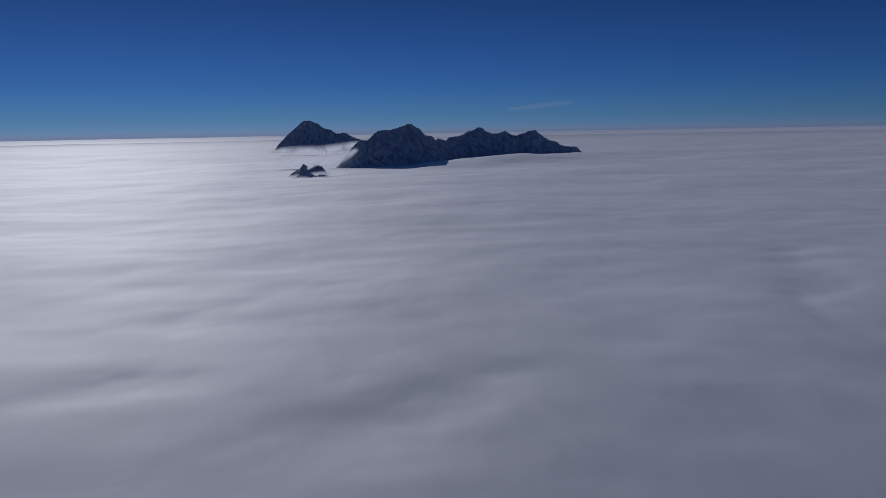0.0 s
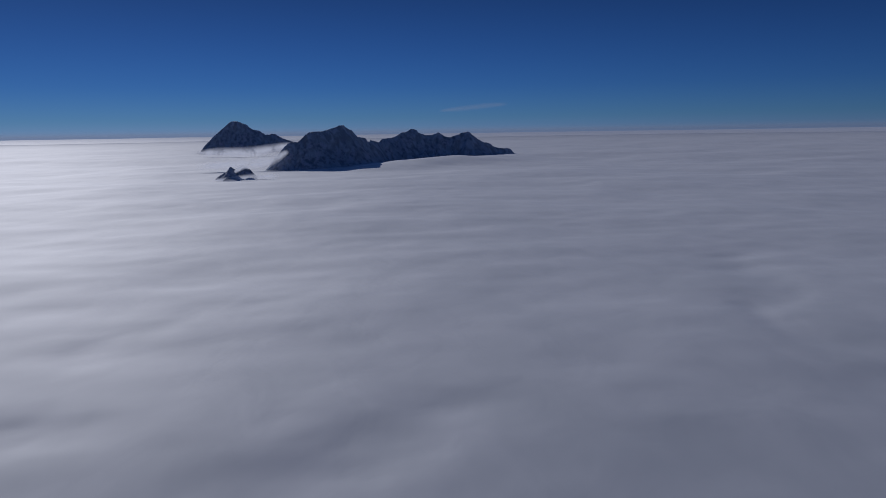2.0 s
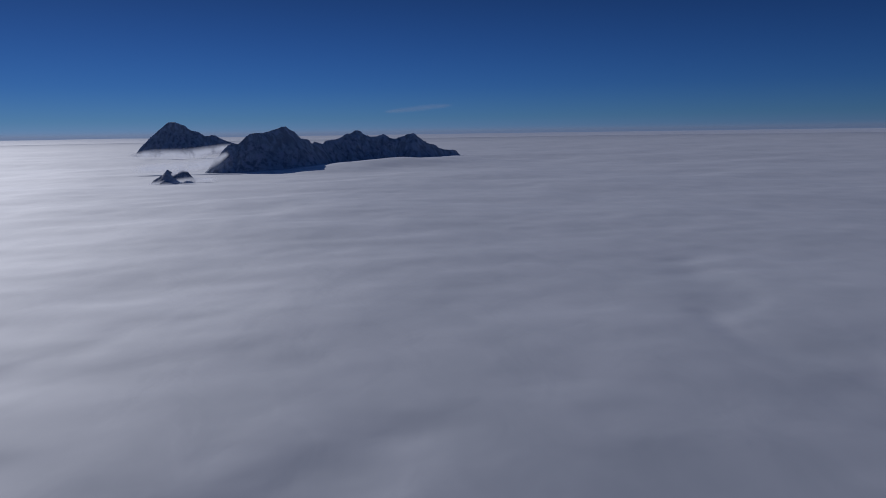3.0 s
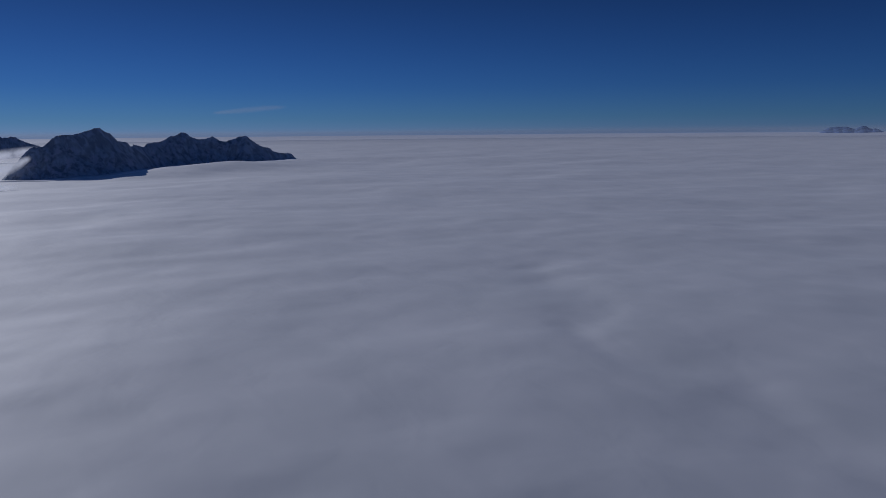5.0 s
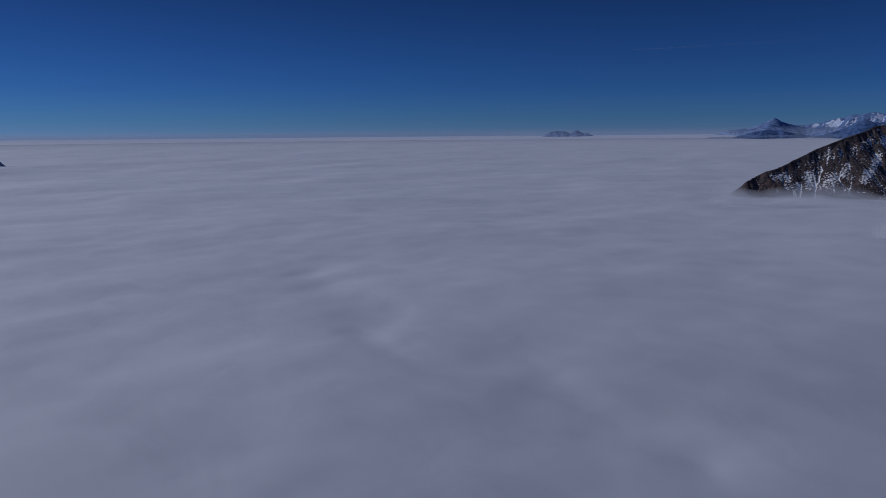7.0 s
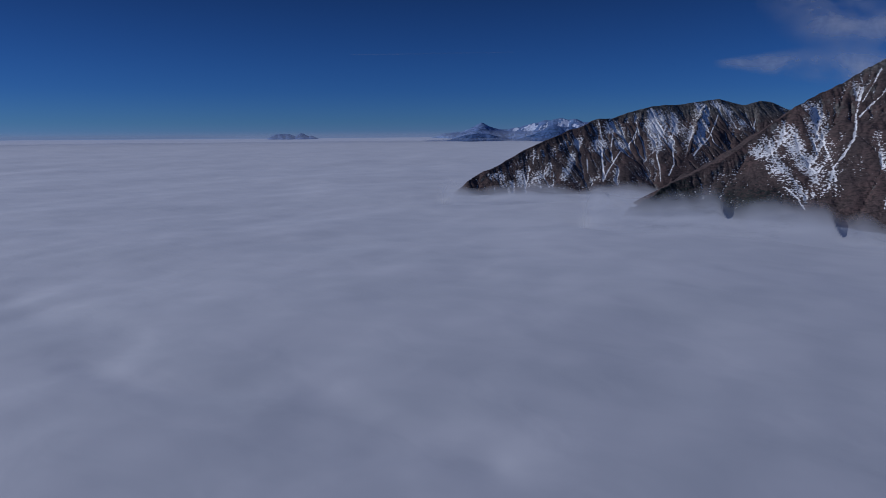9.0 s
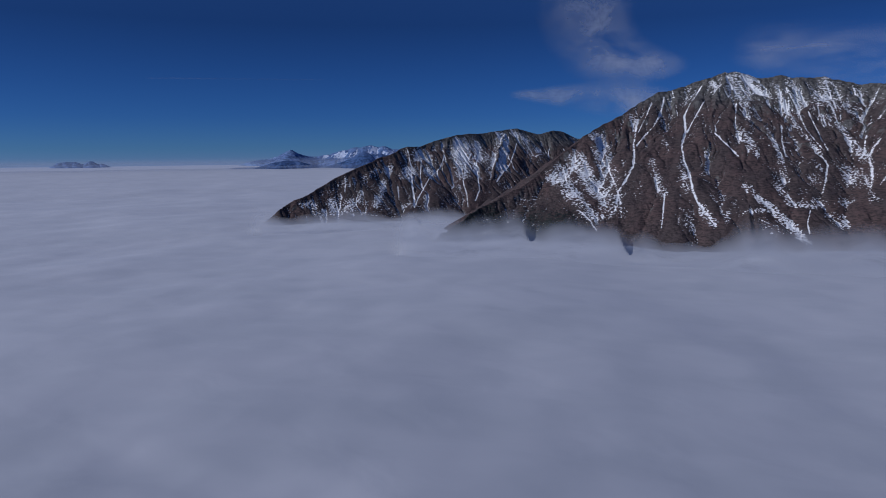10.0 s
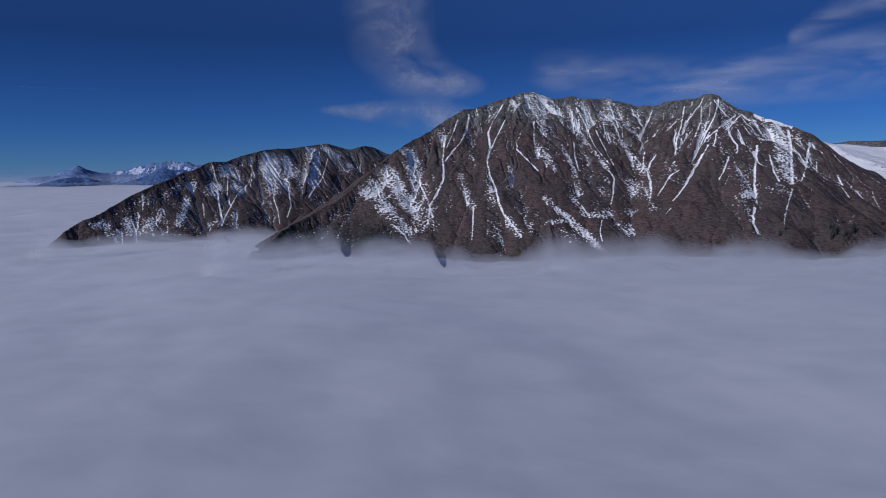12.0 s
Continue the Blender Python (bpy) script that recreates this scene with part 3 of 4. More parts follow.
PEAK_SNOW = (
    (6.00, 0.64, (100.03, -3.78), (100.84, -4.92)),
    (6.00, 0.45, (98.16, 0.30), (98.47, -1.05), (99.05, -2.41)),
    (6.00, 0.51, (96.22, -0.12), (96.52, -1.25), (97.14, -2.75)),
    (9.00, 0.33, (98.58, -3.99), (98.94, -5.13)),
    (5.00, 0.39, (100.05, 0.49), (100.04, -1.16)),
    (13.00, 0.32, (101.16, -2.98), (101.83, -3.57)),
    (9.00, 0.29, (95.06, -1.91), (95.23, -2.91)),
    (5.00, 0.39, (96.91, 1.66), (97.18, 0.99), (97.62, 0.31)),
    (6.00, 0.49, (100.30, 5.48), (100.74, 5.03)),
    (7.00, 0.39, (94.23, 3.26), (94.68, 2.81)),
    (4.00, 0.44, (101.83, -4.02), (101.74, -4.92)),
)
BOWL_GULLIES = (
    (4.50, 0.82, (104.82, 4.58), (105.44, 3.26), (106.05, 2.37), (106.92, 1.26), (107.79, 0.15)),
    (1.32, 0.98, (107.79, 0.15), (108.27, -0.51), (108.20, -1.61), (108.08, -2.49)),
    (1.41, 0.98, (105.34, 4.91), (106.00, 3.68), (106.66, 2.14), (107.31, 1.26), (107.96, 0.50)),
    (1.41, 0.98, (106.86, 3.14), (107.35, 2.13), (107.78, 1.25), (108.22, 0.50)),
    (1.58, 1.03, (111.33, 1.18), (110.92, 0.54), (110.76, -0.11)),
    (1.41, 0.98, (110.49, 1.49), (110.42, 0.55), (110.76, -0.11)),
    (1.58, 0.98, (110.76, -0.11), (110.98, -0.85), (111.04, -1.63), (110.96, -2.28), (111.31, -2.93)),
    (1.23, 0.98, (105.14, 2.31), (105.28, 1.08), (105.54, 0.10)),
    (1.06, 0.98, (102.06, 4.00), (102.06, 2.46)),
    (1.14, 0.98, (100.68, 1.87), (101.39, 1.14), (102.37, 0.15)),
)
BOWL_SNOW = (
    (7.00, 0.79, (108.71, 2.31), (109.44, 1.08), (110.30, 0.20), (110.77, -0.24)),
    (10.00, 0.56, (108.90, 3.94), (109.29, 3.33), (109.88, 3.10)),
    (9.00, 0.62, (107.71, 4.19), (107.84, 3.80)),
    (8.00, 0.59, (107.73, 2.77), (108.63, 2.05)),
    (5.00, 0.64, (104.05, 2.29), (104.71, 1.09), (105.15, 0.19), (105.69, -1.81)),
    (8.00, 0.66, (102.02, 2.24), (102.95, 1.29), (103.43, 0.40)),
    (6.00, 0.46, (102.72, 4.11), (102.99, 2.35)),
    (9.00, 0.56, (102.72, 5.68), (103.82, 4.69)),
    (7.00, 0.54, (104.47, 5.19), (105.00, 4.66)),
    (8.00, 0.49, (105.99, 4.76), (106.43, 3.88)),
    (9.00, 0.44, (107.07, 4.30), (106.99, 3.44)),
    (7.00, 0.49, (105.79, 1.72), (106.45, 0.61)),
)
LOWER_SNOW = (
    (6.2, 0.70, (103.08, -2.01), (103.84, -2.91), (104.73, -3.58), (105.61, -4.48), (106.50, -5.37), (107.25, -6.12)),
    (8.00, 0.62, (104.94, -2.02), (105.91, -3.23)),
    (6.00, 0.62, (106.18, -3.36), (107.48, -3.54)),
    (4.00, 0.62, (104.51, -3.85), (103.09, -4.03)),
    (10.00, 0.56, (107.38, -1.51), (107.90, -1.78)),
    (9.00, 0.48, (107.33, -0.36), (107.55, -0.81)),
    (16.00, 0.60, (109.68, -1.09), (110.45, -1.84)),
    (9.00, 0.62, (110.89, -2.58), (111.23, -2.93)),
    (6.00, 0.52, (109.03, -3.19), (110.39, -3.02)),
    (7.00, 0.56, (107.65, -3.19), (108.09, -3.37)),
    (12.00, 0.56, (109.04, -4.34), (109.30, -4.60)),
    (9.00, 0.50, (104.42, -4.79), (105.22, -5.46)),
    (0.88, 0.91, (107.36, -3.81), (107.23, -4.70), (107.42, -5.50)),
)
SUMMIT_GULLIES = (
    (1.06, 0.98, (115.21, 5.03), (115.11, 4.01), (114.86, 3.15)),
    (1.14, 0.98, (115.75, 5.09), (115.51, 3.99), (114.94, 2.77), (114.57, 1.90)),
    (0.97, 0.93, (116.94, 3.97), (115.92, 3.15), (114.95, 2.31)),
    (0.97, 0.93, (113.90, 5.09), (113.80, 4.06), (113.53, 3.36)),
    (0.97, 0.93, (114.54, 4.73), (114.53, 3.62), (114.15, 2.50)),
    (1.41, 0.98, (113.34, 4.70), (113.13, 3.25), (112.86, 2.41), (112.76, 1.27)),
    (1.32, 0.98, (115.08, 1.81), (114.59, 0.89), (114.13, 0.06), (113.62, -1.00), (113.03, -1.85), (112.63, -2.32)),
    (1.06, 0.98, (112.55, -2.84), (112.19, -3.28)),
    (1.32, 0.98, (113.03, -0.01), (112.39, -0.43), (111.99, -1.20), (111.54, -1.89)),
    (0.88, 0.93, (116.56, 0.94), (116.20, -0.18), (115.90, -0.73)),
)
SUMMIT_SNOW = (
    (10.00, 0.39, (112.36, 0.73), (112.58, 0.08)),
    (0.97, 0.90, (117.25, 3.92), (116.31, 2.93)),
    (1.50, 1.00, (118.45, 1.71), (118.38, 0.40), (118.35, -1.04), (118.45, -2.08)),
    (1.58, 1.00, (118.40, -2.82), (118.35, -3.95), (118.68, -4.69)),
    (16.00, 0.35, (117.52, -0.20), (117.70, -1.24)),
    (5.00, 0.64, (117.14, -2.03), (118.33, -1.74)),
    (13.00, 0.45, (117.35, -2.58), (117.69, -3.54), (118.11, -4.66)),
    (6.00, 0.41, (112.51, 4.11), (112.12, 2.65)),
)
SHOULDER_SNOW = (
    (12.00, 0.53, (119.34, 3.22), (119.94, 1.99), (120.36, 0.37), (120.61, -0.53)),
    (1.76, 0.99, (120.47, 2.70), (120.69, 1.37), (120.73, 0.36), (120.85, -1.10)),
    (0.88, 0.94, (120.86, -1.46), (120.64, -2.48), (120.48, -3.30), (120.40, -4.12)),
    (1.23, 0.94, (119.30, 1.00), (119.64, -0.23), (120.00, -0.93)),
    (12.00, 0.40, (119.67, -1.25), (120.27, -1.46)),
    (1.41, 0.99, (121.87, 1.73), (121.73, 0.74), (121.65, -0.06)),
    (0.97, 0.89, (121.62, -0.26), (121.42, -0.86)),
    (7.00, 0.34, (121.02, 2.28), (121.18, 1.87)),
    (8.00, 0.43, (117.83, 3.61), (118.26, 3.27)),
    (4.50, 1.14, (118.31, 3.91), (119.15, 3.55), (120.08, 3.35), (120.53, 3.09)),
)
MEADOW_SNOW = (
    (12.00, 0.30, (122.72, -0.31), (123.97, -1.04), (125.02, -1.59), (125.97, -1.90)),
    (7.00, 0.36, (124.75, -1.51), (125.70, -1.67)),
    (6.00, 0.24, (122.14, 1.21), (122.34, 0.65)),
    (0.88, 0.80, (123.71, -3.26), (123.92, -4.05), (123.79, -5.32)),
    (1.06, 0.85, (124.82, -3.32), (124.50, -3.87)),
    (5.00, 0.28, (121.91, -2.47), (122.47, -2.95)),
    (4.00, 0.28, (116.69, -4.18), (117.49, -4.80)),
)
BROKEN_SNOW = (
    (55.0, 0.26, (103.82, 4.82), (109.83, 3.78)),
    (55.0, 0.22, (104.49, 1.75), (109.24, 0.78)),
    (40.0, 0.20, (104.94, -1.58), (110.12, -1.84)),
    (38.0, 0.17, (112.30, 4.12), (116.29, 3.96)),
    (32.0, 0.15, (95.59, 3.68), (99.62, 4.49)),
    (30.0, 0.12, (118.80, 2.84), (122.13, 1.53)),
    (26.0, 0.16, (86.43, -4.01), (88.19, -5.18)),
    (30.0, 0.12, (90.58, 0.41), (93.25, -1.43)),
)
SNOW_FREE = (
    (13.0, -0.60, (100.60, 4.47), (101.40, 3.57), (101.75, 2.38)),
    (11.0, -0.60, (102.82, -0.13), (103.84, -1.57), (104.72, -2.56)),
    (30.0, -0.35, (112.24, -4.01), (116.49, -3.97)),
    (25.0, -0.30, (112.21, -2.06), (115.45, -1.86)),
    (22.0, -0.30, (121.59, -3.69), (126.45, -3.60)),
    (22.0, -0.35, (94.80, -4.18), (95.46, -6.00)),
    (20.0, -0.35, (87.68, 0.89), (86.08, -0.87)),
    (14.0, -0.40, (88.56, 0.21), (90.59, 1.08)),
    (12.0, -0.30, (108.46, -5.58), (111.43, -5.11)),
)

mountain_range_foot, mountain_range_at = mountain("mountain_range", [
    CREST, SHOULDER, SPUR,
    # ribs
    [PEAK, (100.22, 2.88, 1230), (102.53, -1.50, 1095), (103.84, -5.99, 960)],
    [SECOND, (116.49, 1.53, 1210), (118.09, -4.15, 1035), (118.30, -6.75, 985)],
    [(98.72, 5.38, 1340), (97.83, 0.78, 1188), (96.86, -6.40, 962)],
], 2.1, SLOPE, "brown grass and grey rock mountain with snow-filled gullies", seed=3, floor=-46, jag=1.8, rough=6, ribs=6, wear=0.045, crests=2, rills=150, calm=0.75, snow=(-0.10, 1.0, 1.0, 0.30),
    strokes=SPUR_SNOW + PEAK_GULLIES + PEAK_SNOW + BOWL_GULLIES + BOWL_SNOW + LOWER_SNOW + SUMMIT_GULLIES + SUMMIT_SNOW + SHOULDER_SNOW + MEADOW_SNOW + BROKEN_SNOW + SNOW_FREE,
    scrub=((985, 207, 105, 0.9), (1015, 277, 80, 0.8), (895, 107, 40, 0.4), (875, -413, 60, 0.25)))

mountain_ridge_foot, mountain_ridge_at = mountain("mountain_ridge", [
    RIDGE,
    [(84.87, 2.33, 1750), (83.98, -0.08, 1600), (83.00, -4.87, 1400)],
], 2.6, SLOPE, "long brown mountain ridge with snow-streaked gullies", seed=12, floor=-46, jag=0.8, rough=4, ribs=6, wear=0.04, rills=45, calm=0.5, snow=(-0.08, 1.0, 1.0, 0.05),
    strokes=RIDGE_SNOW + RIDGE_SNOW_FIELDS + RIDGE_TOE_SNOW)

mountain("snow_shoulder", [
    [(117.28, 2.53, 1700), (120.58, 2.24, 1720), (122.47, 1.96, 1760), (124.17, 1.65, 1800), (126.47, 1.45, 1850), (131.27, 1.36, 1900)],
    [(122.47, 1.96, 1760), (124.77, 0.85, 1560), (128.27, -0.74, 1440)],
], 6.0, SLOPE, "smooth snow-covered mountain shoulder behind the crest", slope=0.3, crest=3, jag=1.5, rough=3, ribs=1.5, wear=0.01, rounds=4, seed=21, snow=(0.95, 0.5, 0.3, 0.0))

mountain("brown_hill", [
    [(120.28, 1.04, 2500), (122.87, 1.69, 2500), (124.27, 1.90, 2520), (125.47, 1.83, 2540), (126.67, 1.87, 2560), (128.77, 1.75, 2600), (132.26, 1.46, 2600)],
], 7.0, SLOPE, "low brown hill with snow patches beyond the shoulder", slope=0.35, crest=4, jag=1.5, rough=3, ribs=3, rounds=3, seed=25, snow=(0.12, 0.7, 0.7, 0.2))

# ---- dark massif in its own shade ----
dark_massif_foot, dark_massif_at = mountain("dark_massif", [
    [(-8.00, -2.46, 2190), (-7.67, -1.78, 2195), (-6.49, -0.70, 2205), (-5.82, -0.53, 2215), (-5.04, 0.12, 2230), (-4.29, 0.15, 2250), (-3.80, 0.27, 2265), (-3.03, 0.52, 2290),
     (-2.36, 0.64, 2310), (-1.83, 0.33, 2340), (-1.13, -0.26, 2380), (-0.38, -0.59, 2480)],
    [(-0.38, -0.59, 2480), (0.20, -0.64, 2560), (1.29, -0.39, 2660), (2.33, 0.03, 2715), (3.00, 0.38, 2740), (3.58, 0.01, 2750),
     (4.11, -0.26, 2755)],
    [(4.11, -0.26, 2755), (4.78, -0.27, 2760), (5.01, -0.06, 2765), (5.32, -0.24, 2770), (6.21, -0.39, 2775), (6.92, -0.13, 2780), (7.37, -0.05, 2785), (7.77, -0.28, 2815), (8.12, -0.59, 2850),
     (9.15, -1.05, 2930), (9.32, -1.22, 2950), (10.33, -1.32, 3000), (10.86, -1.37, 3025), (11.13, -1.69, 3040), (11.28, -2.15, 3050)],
], 4.0, HAZY_SLOPE, "dark rocky mountain massif rising out of the cloud", slope=1.0, crest=16, jag=3.0, rough=10, ribs=13, eye=START, seed=31, snow=(-0.40, 0.6, 0.5, 0.1))

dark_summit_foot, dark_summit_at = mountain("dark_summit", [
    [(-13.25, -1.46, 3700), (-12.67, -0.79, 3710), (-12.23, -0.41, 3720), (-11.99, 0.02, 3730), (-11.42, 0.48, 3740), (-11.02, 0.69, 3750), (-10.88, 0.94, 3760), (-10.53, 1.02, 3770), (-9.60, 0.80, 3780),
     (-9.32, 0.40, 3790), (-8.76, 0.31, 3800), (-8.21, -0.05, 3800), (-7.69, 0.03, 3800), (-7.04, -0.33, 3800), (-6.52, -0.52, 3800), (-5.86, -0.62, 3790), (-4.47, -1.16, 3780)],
], 5.0, HAZY_SLOPE, "dark blue-grey rocky summit rising out of the cloud", slope=1.0, crest=18, jag=4, rough=10, ribs=13, eye=START, seed=37, snow=(-0.35, 0.5, 0.5, 0.1))

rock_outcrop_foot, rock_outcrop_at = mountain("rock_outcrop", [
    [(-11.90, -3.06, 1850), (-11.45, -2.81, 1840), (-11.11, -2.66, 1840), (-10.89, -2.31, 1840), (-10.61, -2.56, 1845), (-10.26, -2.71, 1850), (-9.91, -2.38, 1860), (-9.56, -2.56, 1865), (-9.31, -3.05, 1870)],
], 2.5, HAZY_SLOPE, "small dark rock outcrop half veiled in cloud", slope=0.9, crest=8, jag=1.5, rough=6, ribs=6, eye=START, seed=41, snow=(-0.2, 0.6, 0.6, 0.0), floor=-15)

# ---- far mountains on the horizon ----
# their blue comes from haze painted into the slope colours, paler with distance
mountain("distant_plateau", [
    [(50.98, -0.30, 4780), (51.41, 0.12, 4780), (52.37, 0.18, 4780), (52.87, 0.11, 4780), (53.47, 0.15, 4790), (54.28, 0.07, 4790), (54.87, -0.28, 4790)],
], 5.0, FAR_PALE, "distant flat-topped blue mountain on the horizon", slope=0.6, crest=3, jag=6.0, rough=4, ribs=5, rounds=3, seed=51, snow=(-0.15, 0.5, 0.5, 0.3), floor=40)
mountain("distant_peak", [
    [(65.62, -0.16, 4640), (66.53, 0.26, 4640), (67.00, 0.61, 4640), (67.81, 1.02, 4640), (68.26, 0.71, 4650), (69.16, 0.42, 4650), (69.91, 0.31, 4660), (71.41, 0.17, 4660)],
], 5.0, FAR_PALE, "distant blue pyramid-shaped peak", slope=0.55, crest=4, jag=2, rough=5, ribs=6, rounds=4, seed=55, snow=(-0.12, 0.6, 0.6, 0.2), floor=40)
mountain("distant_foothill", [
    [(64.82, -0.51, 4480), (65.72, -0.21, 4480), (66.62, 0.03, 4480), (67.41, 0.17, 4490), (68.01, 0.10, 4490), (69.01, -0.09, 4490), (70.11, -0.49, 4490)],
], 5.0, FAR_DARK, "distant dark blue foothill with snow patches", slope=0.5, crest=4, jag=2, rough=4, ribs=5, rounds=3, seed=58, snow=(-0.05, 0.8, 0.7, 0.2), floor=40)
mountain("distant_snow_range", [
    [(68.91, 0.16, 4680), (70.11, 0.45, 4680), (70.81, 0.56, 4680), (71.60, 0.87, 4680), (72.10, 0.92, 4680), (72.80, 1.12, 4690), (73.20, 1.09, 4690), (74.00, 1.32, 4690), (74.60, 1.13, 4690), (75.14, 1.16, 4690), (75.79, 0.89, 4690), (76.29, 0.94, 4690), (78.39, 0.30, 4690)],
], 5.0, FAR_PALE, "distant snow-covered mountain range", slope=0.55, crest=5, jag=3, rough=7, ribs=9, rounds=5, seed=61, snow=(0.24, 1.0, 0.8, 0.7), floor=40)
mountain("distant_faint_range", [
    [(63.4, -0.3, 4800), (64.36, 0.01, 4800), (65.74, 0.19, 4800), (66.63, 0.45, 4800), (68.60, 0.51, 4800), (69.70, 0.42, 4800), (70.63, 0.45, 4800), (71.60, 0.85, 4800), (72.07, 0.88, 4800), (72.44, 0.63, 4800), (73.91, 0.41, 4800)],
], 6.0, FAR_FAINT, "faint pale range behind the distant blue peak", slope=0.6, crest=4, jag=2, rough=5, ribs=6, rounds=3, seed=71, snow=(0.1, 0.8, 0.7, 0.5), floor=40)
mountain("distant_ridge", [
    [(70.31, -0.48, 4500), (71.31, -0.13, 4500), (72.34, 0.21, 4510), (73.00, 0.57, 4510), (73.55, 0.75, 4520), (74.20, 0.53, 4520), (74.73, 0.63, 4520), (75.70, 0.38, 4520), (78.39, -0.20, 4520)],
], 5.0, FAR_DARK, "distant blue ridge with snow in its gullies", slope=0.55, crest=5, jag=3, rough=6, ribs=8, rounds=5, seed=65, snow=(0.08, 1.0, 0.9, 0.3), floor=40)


# ---- mist lapping at the feet of the mountains ----
def mist_bank(foot, bearing, near, far, height, run, mat, label, cell=0.12, blur=16, seed=0, thin=1.3, level=0.0, eye=LATE):
    """A veil that leaves the cloud tops in front of a slope and leans up against it, thinning as it rises."""
    b = np.radians(np.arange(*bearing, cell))
    r0 = np.array([foot(v, near, far, level) or np.nan for v in b])
    good = ~np.isnan(r0)
    r0 = np.interp(b, b[good], r0[good])
    near_by = blur // 2
    r0 = np.pad(r0, near_by, mode="edge")
    r0 = np.min([r0[k:k + len(b)] for k in range(2 * near_by + 1)], axis=0)
    for _ in range(2):
        r0 = np.convolve(np.pad(r0, blur, mode="edge"), np.ones(2 * blur + 1) / (2 * blur + 1), "valid")
    u = np.linspace(0, 1, 40)[:, None]
    deg = np.degrees(b)[None, :]
    tall = height * (0.72 + 0.42 * fbm(deg * 0.25 + seed, deg * 0 + seed, 2, seed + 3) + 0.14 * fbm(deg * 0.7 + seed + u, 2 * u + seed, 2, seed + 4))
    r = r0[None, :] - run + u * run * 1.3
    x, y = eye.x + r * np.sin(b), eye.y + r * np.cos(b)
    z = cloud_height(x, y) - 2.5 + tall * u ** 1.3
    cover = (1 - ramp01(u, 0.32, 0.97)) ** thin * ramp01(b, b[0], b[0] + 0.03) * (1 - ramp01(b, b[-1] - 0.03, b[-1]))
    # lit like the level cloud tops: light comes from all through it, whichever way the veil leans
    puff = fbm(x / 60, y / 60 + z / 30, 2, seed + 7)
    normals = np.stack([0.22 * np.gradient(puff, axis=1), 0.22 * np.gradient(puff, axis=0), np.ones_like(puff)], -1)
    normals /= np.linalg.norm(normals, axis=-1)[..., None]
    ob = mesh_object("mist_bank", np.stack([x, y, z], -1).reshape(-1, 3), grid_faces(*r.shape), mat, True, {"cover": cover}, -normals.reshape(-1, 3))
    return tagged(ob, label, "mist", kind="stuff")


NEAR_MIST = mist_material("thin_mist", 0.015, -0.15, 0.52, 1.0, (1, 1, 0.7), 0.45, 0.3, (0.76, 0.77, 0.79), True)
FAR_MIST = mist_material("far_mist", 0.014, 0.0, 0.56, 1.0, (1, 1, 0.6), 0.5, 0.0, (0.95, 0.95, 0.97))
mist_bank(mountain_range_foot, (75.5, 133), 700, 1300, 43, 220, NEAR_MIST, "thin mist lapping at the mountain foot", blur=42, seed=1, level=-20, thin=0.8)
mist_bank(mountain_ridge_foot, (64, 87), 1150, 1700, 30, 210, NEAR_MIST, "thin mist lapping at the ridge foot", blur=36, seed=6, level=-20, thin=0.8)
for height, run, seed in ((14, 120, 3), (8, 60, 4)):
    mist_bank(dark_massif_foot, (-8.5, 12.2), 1900, 3200, height, run, FAR_MIST, "thin mist round the dark massif", cell=0.08, blur=5, seed=seed, eye=START)
mist_bank(dark_summit_foot, (-13.8, -6.5), 3000, 4000, 40, 300, FAR_MIST, "cloud lapping at the dark summit", cell=0.08, blur=4, seed=8, eye=START)
mist_bank(rock_outcrop_foot, (-12.1, -9.3), 1600, 1950, 15, 80, FAR_MIST, "cloud curling round the rock outcrop", cell=0.05, blur=4, seed=9, eye=START)


def horizon_haze():
    """A sheet of thin haze that climbs slowly from the far cloud tops to a little above their edge."""
    b = np.radians(np.arange(0, 361, 2.0))
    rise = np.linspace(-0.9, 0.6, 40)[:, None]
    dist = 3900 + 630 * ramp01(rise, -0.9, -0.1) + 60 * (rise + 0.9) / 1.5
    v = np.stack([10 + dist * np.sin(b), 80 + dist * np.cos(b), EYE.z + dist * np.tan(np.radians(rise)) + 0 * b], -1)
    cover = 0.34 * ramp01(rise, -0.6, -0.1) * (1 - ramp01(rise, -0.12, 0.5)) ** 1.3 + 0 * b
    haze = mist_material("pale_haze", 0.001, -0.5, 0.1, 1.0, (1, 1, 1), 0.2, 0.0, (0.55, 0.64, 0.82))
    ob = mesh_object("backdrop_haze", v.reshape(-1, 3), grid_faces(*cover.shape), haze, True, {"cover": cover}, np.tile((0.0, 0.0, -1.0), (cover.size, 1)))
    return tagged(ob, "pale haze over the far edge of the cloud", "haze", kind="structure")


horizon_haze()


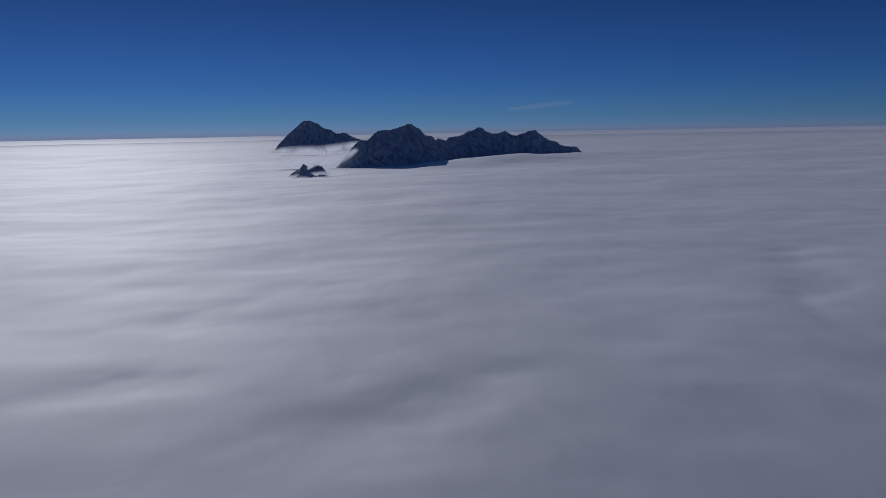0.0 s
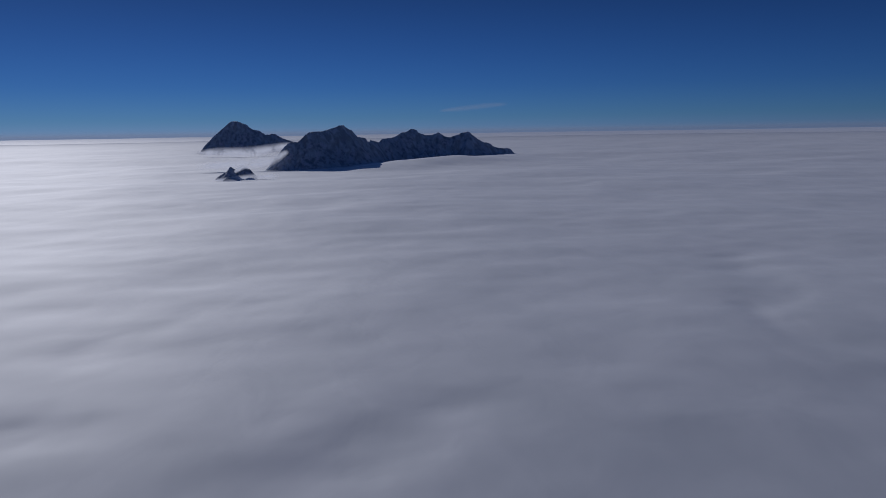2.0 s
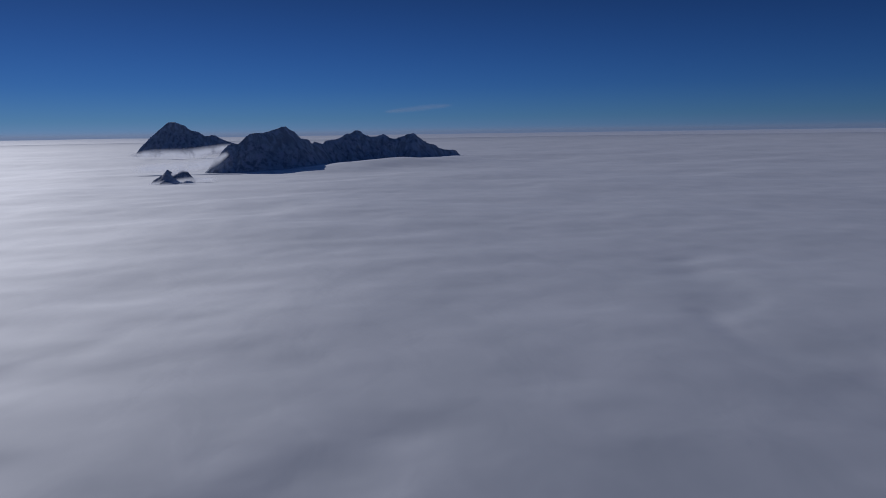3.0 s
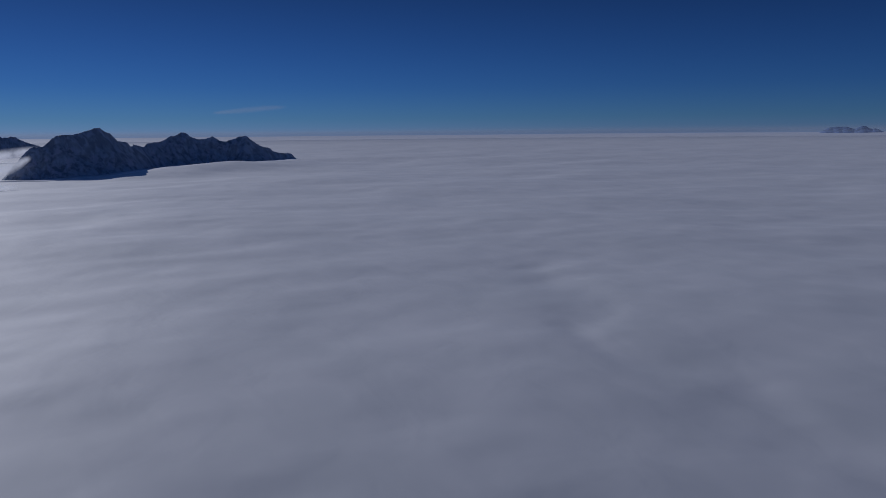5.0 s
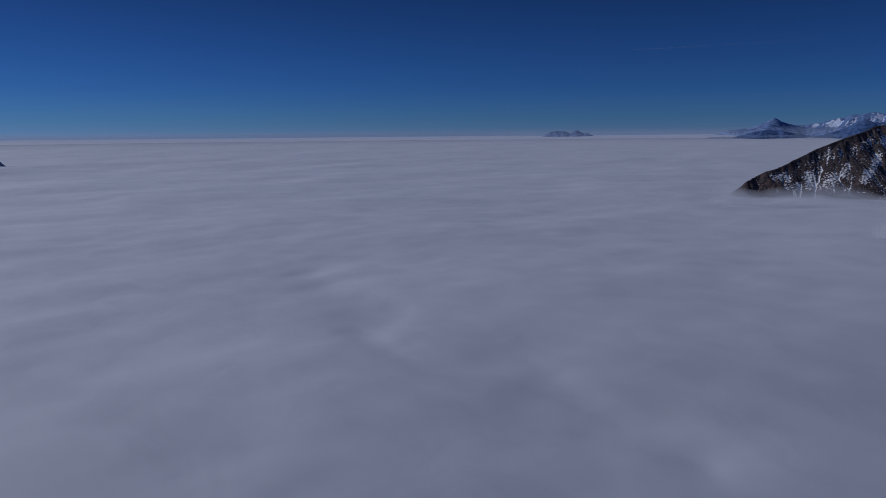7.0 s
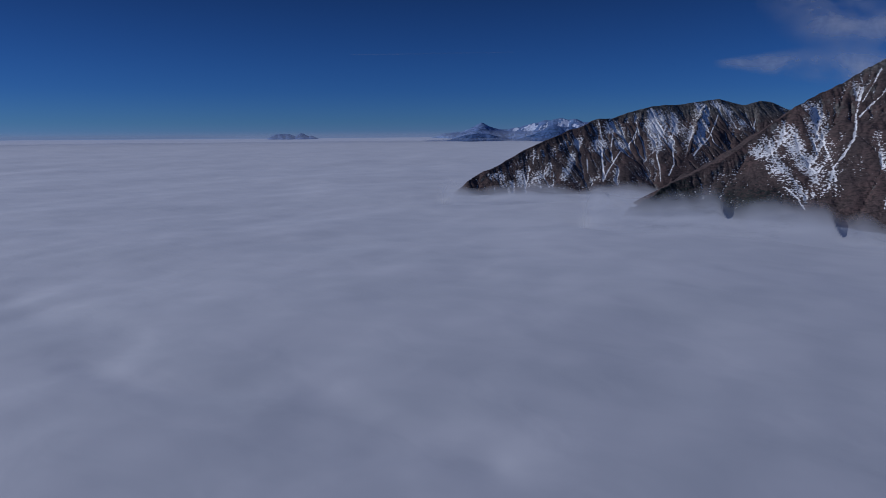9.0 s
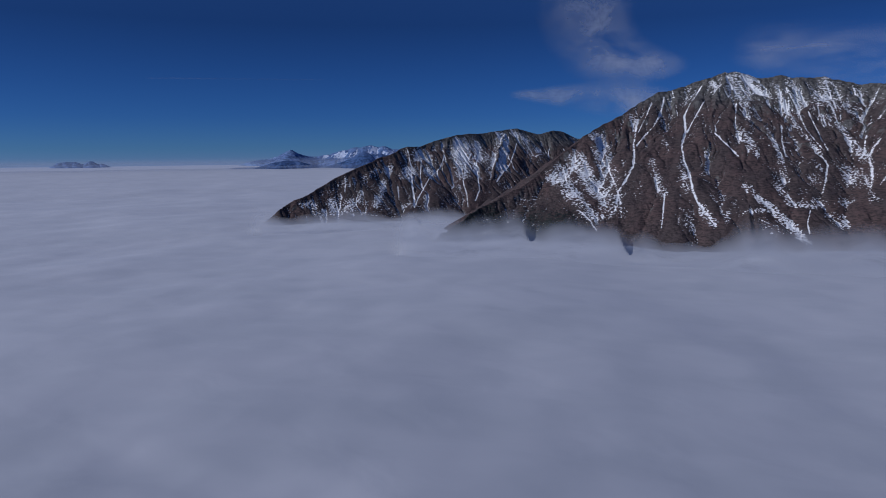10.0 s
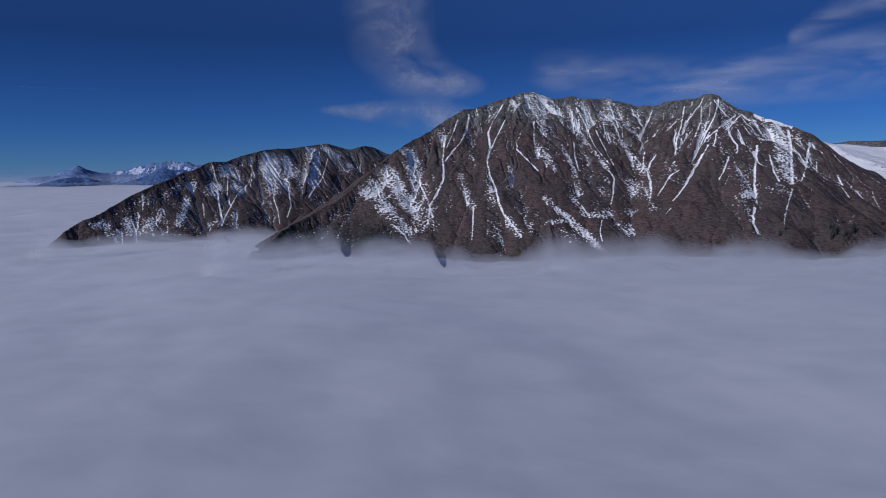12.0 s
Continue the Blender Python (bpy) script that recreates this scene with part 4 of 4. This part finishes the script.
# ---- high thin cloud ----
def cirrus(points, label, mat, dist=4600.0, eye=LATE):
    """A wisp along points of bearing, elevation and half width in degrees."""
    p = np.array(points, float)
    t = np.linspace(0, len(p) - 1, 90)
    q = np.stack([np.interp(t, np.arange(len(p)), p[:, k]) for k in range(3)], -1)
    for k in range(3):
        q[:, k] = np.convolve(np.pad(q[:, k], 12, mode="edge"), np.ones(25) / 25, "valid")
    tx, ty = np.gradient(q[:, 0]), np.gradient(q[:, 1])
    n = np.hypot(tx, ty)
    across = np.linspace(-1, 1, 25)
    b = q[:, :1] - (ty / n * q[:, 2])[:, None] * across
    e = q[:, 1:2] + (tx / n * q[:, 2])[:, None] * across
    b, e = np.radians(b), np.radians(e)
    v = np.stack([eye.x + dist * np.sin(b) * np.cos(e), eye.y + dist * np.cos(b) * np.cos(e), eye.z + dist * np.sin(e)], -1).reshape(-1, 3)
    u = np.linspace(0, 1, 90)[:, None]
    cover = np.cos(across * math.pi / 2)[None, :] ** 1.4 * ramp01(u, 0, 0.12) * (1 - ramp01(u, 0.8, 1.0))
    ob = mesh_object("cirrus_cloud", v, grid_faces(90, 25), mat, True, {"cover": np.clip(cover, 0, 1)})
    return tagged(ob, label, "cloud", group="high clouds", kind="stuff")


BAND = mist_material("ice_band", 0.0030, 0.24, 0.84, 0.44, (1, 0.6, 3.0), 0.5, 0.4, (0.8, 0.8, 0.82))
WISP = mist_material("ice_cloud", 0.0034, 0.22, 0.82, 0.78, (1, 1, 1.5), 0.5, 0.35, (0.8, 0.8, 0.82))
FAINT = mist_material("faint_ice_cloud", 0.0012, 0.2, 0.8, 0.28, (1, 1, 2.0), 0.5, 0.2, (0.8, 0.78, 0.8))
cirrus([(91.28, 19.11, 2.60), (90.50, 14.11, 3.77), (90.71, 11.12, 4.03), (91.72, 8.93, 3.77), (93.52, 7.44, 2.60), (96.32, 6.85, 1.43), (99.31, 6.96, 0.26)], "thin white plume of high cloud in the blue sky", WISP)
cirrus([(84.35, 5.11, 0.20), (87.85, 4.93, 0.72), (90.84, 4.79, 1.30), (93.83, 4.55, 1.69), (96.33, 4.16, 1.56), (98.32, 3.77, 0.78)], "thin flat streak of high cloud above the ridge", WISP)
cirrus([(100.30, 8.66, 1.30), (105.29, 7.18, 2.47), (110.29, 6.60, 2.73), (116.28, 6.12, 1.95), (122.27, 6.23, 1.82), (128.26, 6.64, 2.08), (134.26, 6.45, 1.56)], "broad faint band of high cloud behind the peaks", BAND)
cirrus([(112.28, 6.61, 0.91), (117.27, 7.42, 1.04), (122.26, 8.13, 1.17), (128.26, 8.84, 1.30), (134.26, 9.25, 1.30)], "faint slanting streak of high cloud", BAND)
cirrus([(119.87, 8.82, 0.39), (121.46, 9.62, 0.91), (123.46, 10.63, 1.17), (126.26, 11.43, 1.30), (129.26, 11.84, 1.04)], "slanting wisp of high cloud", BAND)
cirrus([(4.98, 1.55, 0.10), (6.98, 1.73, 0.26), (8.97, 1.93, 0.28), (10.97, 2.04, 0.12)], "small faint streak of high cloud near the horizon", FAINT, 4600.0, START)
# an aircraft's contrail, swept as a very narrow ribbon like the cirrus
cirrus([(57.0, 6.18, 0.03), (59.26, 6.22, 0.06), (64.36, 6.30, 0.06), (69.18, 6.32, 0.05), (71.0, 6.33, 0.03)], "long faint contrail above the horizon", FAINT)

# ---- cloud curling between the dark summits ----
CURL = mist_material("curling_cloud", 0.017, 0.10, 0.58, 1.0, (1, 1, 1), 0.6, 0.6, (0.97, 0.97, 0.98))
for dist, line, label in (
    (3250, [(-5.97, -0.76, 0.16), (-7.17, -1.01, 0.44), (-8.96, -1.41, 0.55), (-10.96, -1.41, 0.52), (-12.15, -1.26, 0.39), (-13.75, -1.46, 0.26)], "white tongue of cloud spilling between the dark summits"),
    (2150, [(-6.37, -1.16, 0.13), (-7.27, -1.71, 0.39), (-8.26, -2.16, 0.55), (-9.96, -2.26, 0.52), (-11.95, -2.26, 0.39), (-13.95, -2.36, 0.26)], "white cloud spilling below the dark summit"),
    (1820, [(-12.55, -3.46, 0.16), (-11.35, -3.36, 0.26), (-10.36, -3.30, 0.29), (-9.56, -3.20, 0.31), (-8.26, -3.21, 0.29), (-6.97, -3.11, 0.13)], "white cloud curling over the rock outcrop"),
    (1815, [(-10.71, -2.86, 0.13), (-10.31, -2.51, 0.26), (-9.86, -2.36, 0.23), (-9.36, -2.56, 0.13)], "small puff of cloud above the rock outcrop"),
):
    ob = cirrus(line, label, CURL, dist, START)
    ob.name = ob.data.name = "cloud_wisp"
    ob["group"] = "wisps round the dark summits"

FAR_HAZE = mist_material("far_haze", 0.004, 0.0, 0.5, 0.7, (1, 1, 1), 0.3, 0.0, (0.40, 0.47, 0.62))
for dist, line in ((4570, [(63.92, -0.07, 0.15), (66.42, 0.13, 0.24), (68.91, 0.16, 0.25), (71.41, 0.17, 0.22), (74.40, 0.08, 0.15)]), (4440, [(62.42, -0.47, 0.1), (66.42, -0.41, 0.14), (70.41, -0.43, 0.14), (74.40, -0.42, 0.1)])):
    ob = cirrus(line, "pale haze between the distant ridges", FAR_HAZE, dist)
    ob.name = ob.data.name = "haze_band"
    ob["category"], ob["group"] = "haze", "haze bands"

# ---- conifers and a cairn ----
def part(name, bm, mat, parent, label=""):
    me = bpy.data.meshes.new(name)
    bm.to_mesh(me)
    bm.free()
    me.materials.append(mat)
    ob = new(name, me)
    ob.parent = parent
    return tagged(ob, label)


def plain(name, colour, scale, rough=0.9):
    m, n, l, p = material(name)
    f = field(n, l, scale, 4)
    l.new(mix_color(n, l, span(n, l, f, 0.3, 0.7), tuple(c * 0.6 for c in colour), colour), p.inputs["Base Color"])
    p.inputs["Roughness"].default_value = rough
    return m


NEEDLES, BARK, STONE = plain("dark_needles", (0.022, 0.03, 0.024), 3.0), plain("bark", (0.10, 0.07, 0.05), 6.0), plain("cairn_stone", (0.22, 0.21, 0.20), 2.0)


def conifer(tall, seed):
    rnd = random.Random(seed)
    tree = tagged(new("conifer"), "small dark conifer on the brown lower slope", "tree", "conifers on the slope")
    bm = bmesh.new()
    bmesh.ops.create_cone(bm, cap_ends=True, segments=8, radius1=0.035 * tall, radius2=0.01 * tall, depth=tall, matrix=Matrix.Translation((0, 0, tall * 0.46)))
    part("trunk", bm, BARK, tree)
    bm = bmesh.new()
    tiers = 9
    for k in range(tiers):
        u = k / (tiers - 1)
        z, wide = tall * (0.14 + 0.80 * u), tall * (0.24 * (1 - u) ** 0.8 + 0.02)
        hub = bm.verts.new((0, 0, z + tall * 0.13))
        rim = []
        for j in range(14):
            a = j / 14 * math.tau + k
            r = wide * (rnd.uniform(0.85, 1.2) if j % 2 else rnd.uniform(0.4, 0.65))
            rim.append(bm.verts.new((r * math.cos(a), r * math.sin(a), z - (0.05 if j % 2 else 0.0) * tall * rnd.uniform(0.5, 1.3))))
        for j in range(14):
            bm.faces.new((hub, rim[j], rim[(j + 1) % 14]))
    part("crown", bm, NEEDLES, tree, "dark green needle crown")
    return tree


TREES = ((123.38, -4.25, 7), (123.58, -4.54, 9), (123.70, -4.69, 8), (124.06, -3.84, 5), (124.28, -4.94, 7), (124.78, -4.61, 8), (124.90, -4.44, 6), (124.83, -4.02, 5),
         (125.46, -3.58, 5), (125.97, -4.58, 6), (122.33, -4.56, 5), (120.14, -4.85, 6), (120.50, -4.45, 5), (126.45, -3.98, 6), (123.48, -5.04, 8), (124.48, -5.14, 6))
first = None
for k, (bearing, drop, tall) in enumerate(TREES):
    way_out = toward(bearing, drop)
    for d in np.arange(800, 1500, 2.0):
        at = LATE + way_out * float(d)
        if mountain_range_at(at.x, at.y) > at.z:
            break
    m = pose(at.x, at.y, mountain_range_at(at.x, at.y) - 0.6, 0, 0, 40 * k)
    if first is None:
        first, first_tall = conifer(7.0, 5), 7.0
    tree = first if k == 0 else copy_thing(first, m)
    tree.matrix_basis = m @ Matrix.Scale(1.6 * tall / first_tall, 4)

cairn = tagged(new("summit_cairn"), "pile of grey stones on the second summit", "cairn")
rnd = random.Random(4)
for k in range(14):
    bm = bmesh.new()
    bmesh.ops.create_icosphere(bm, subdivisions=1, radius=0.55)
    for v in bm.verts:
        v.co *= rnd.uniform(0.75, 1.2)
    u = k / 13
    a, r = k * 2.4, 1.1 * (1 - u)
    stone = part("stone", bm, STONE, cairn)
    stone.matrix_basis = pose(r * math.cos(a), r * math.sin(a), 0.2 + 2.0 * u, 30 * k, 20 * k, 50 * k)
top_way = LATE + toward(SECOND[0], 0) * SECOND[2]
cairn.location = (top_way.x, top_way.y, mountain_range_at(top_way.x, top_way.y) - 0.2)
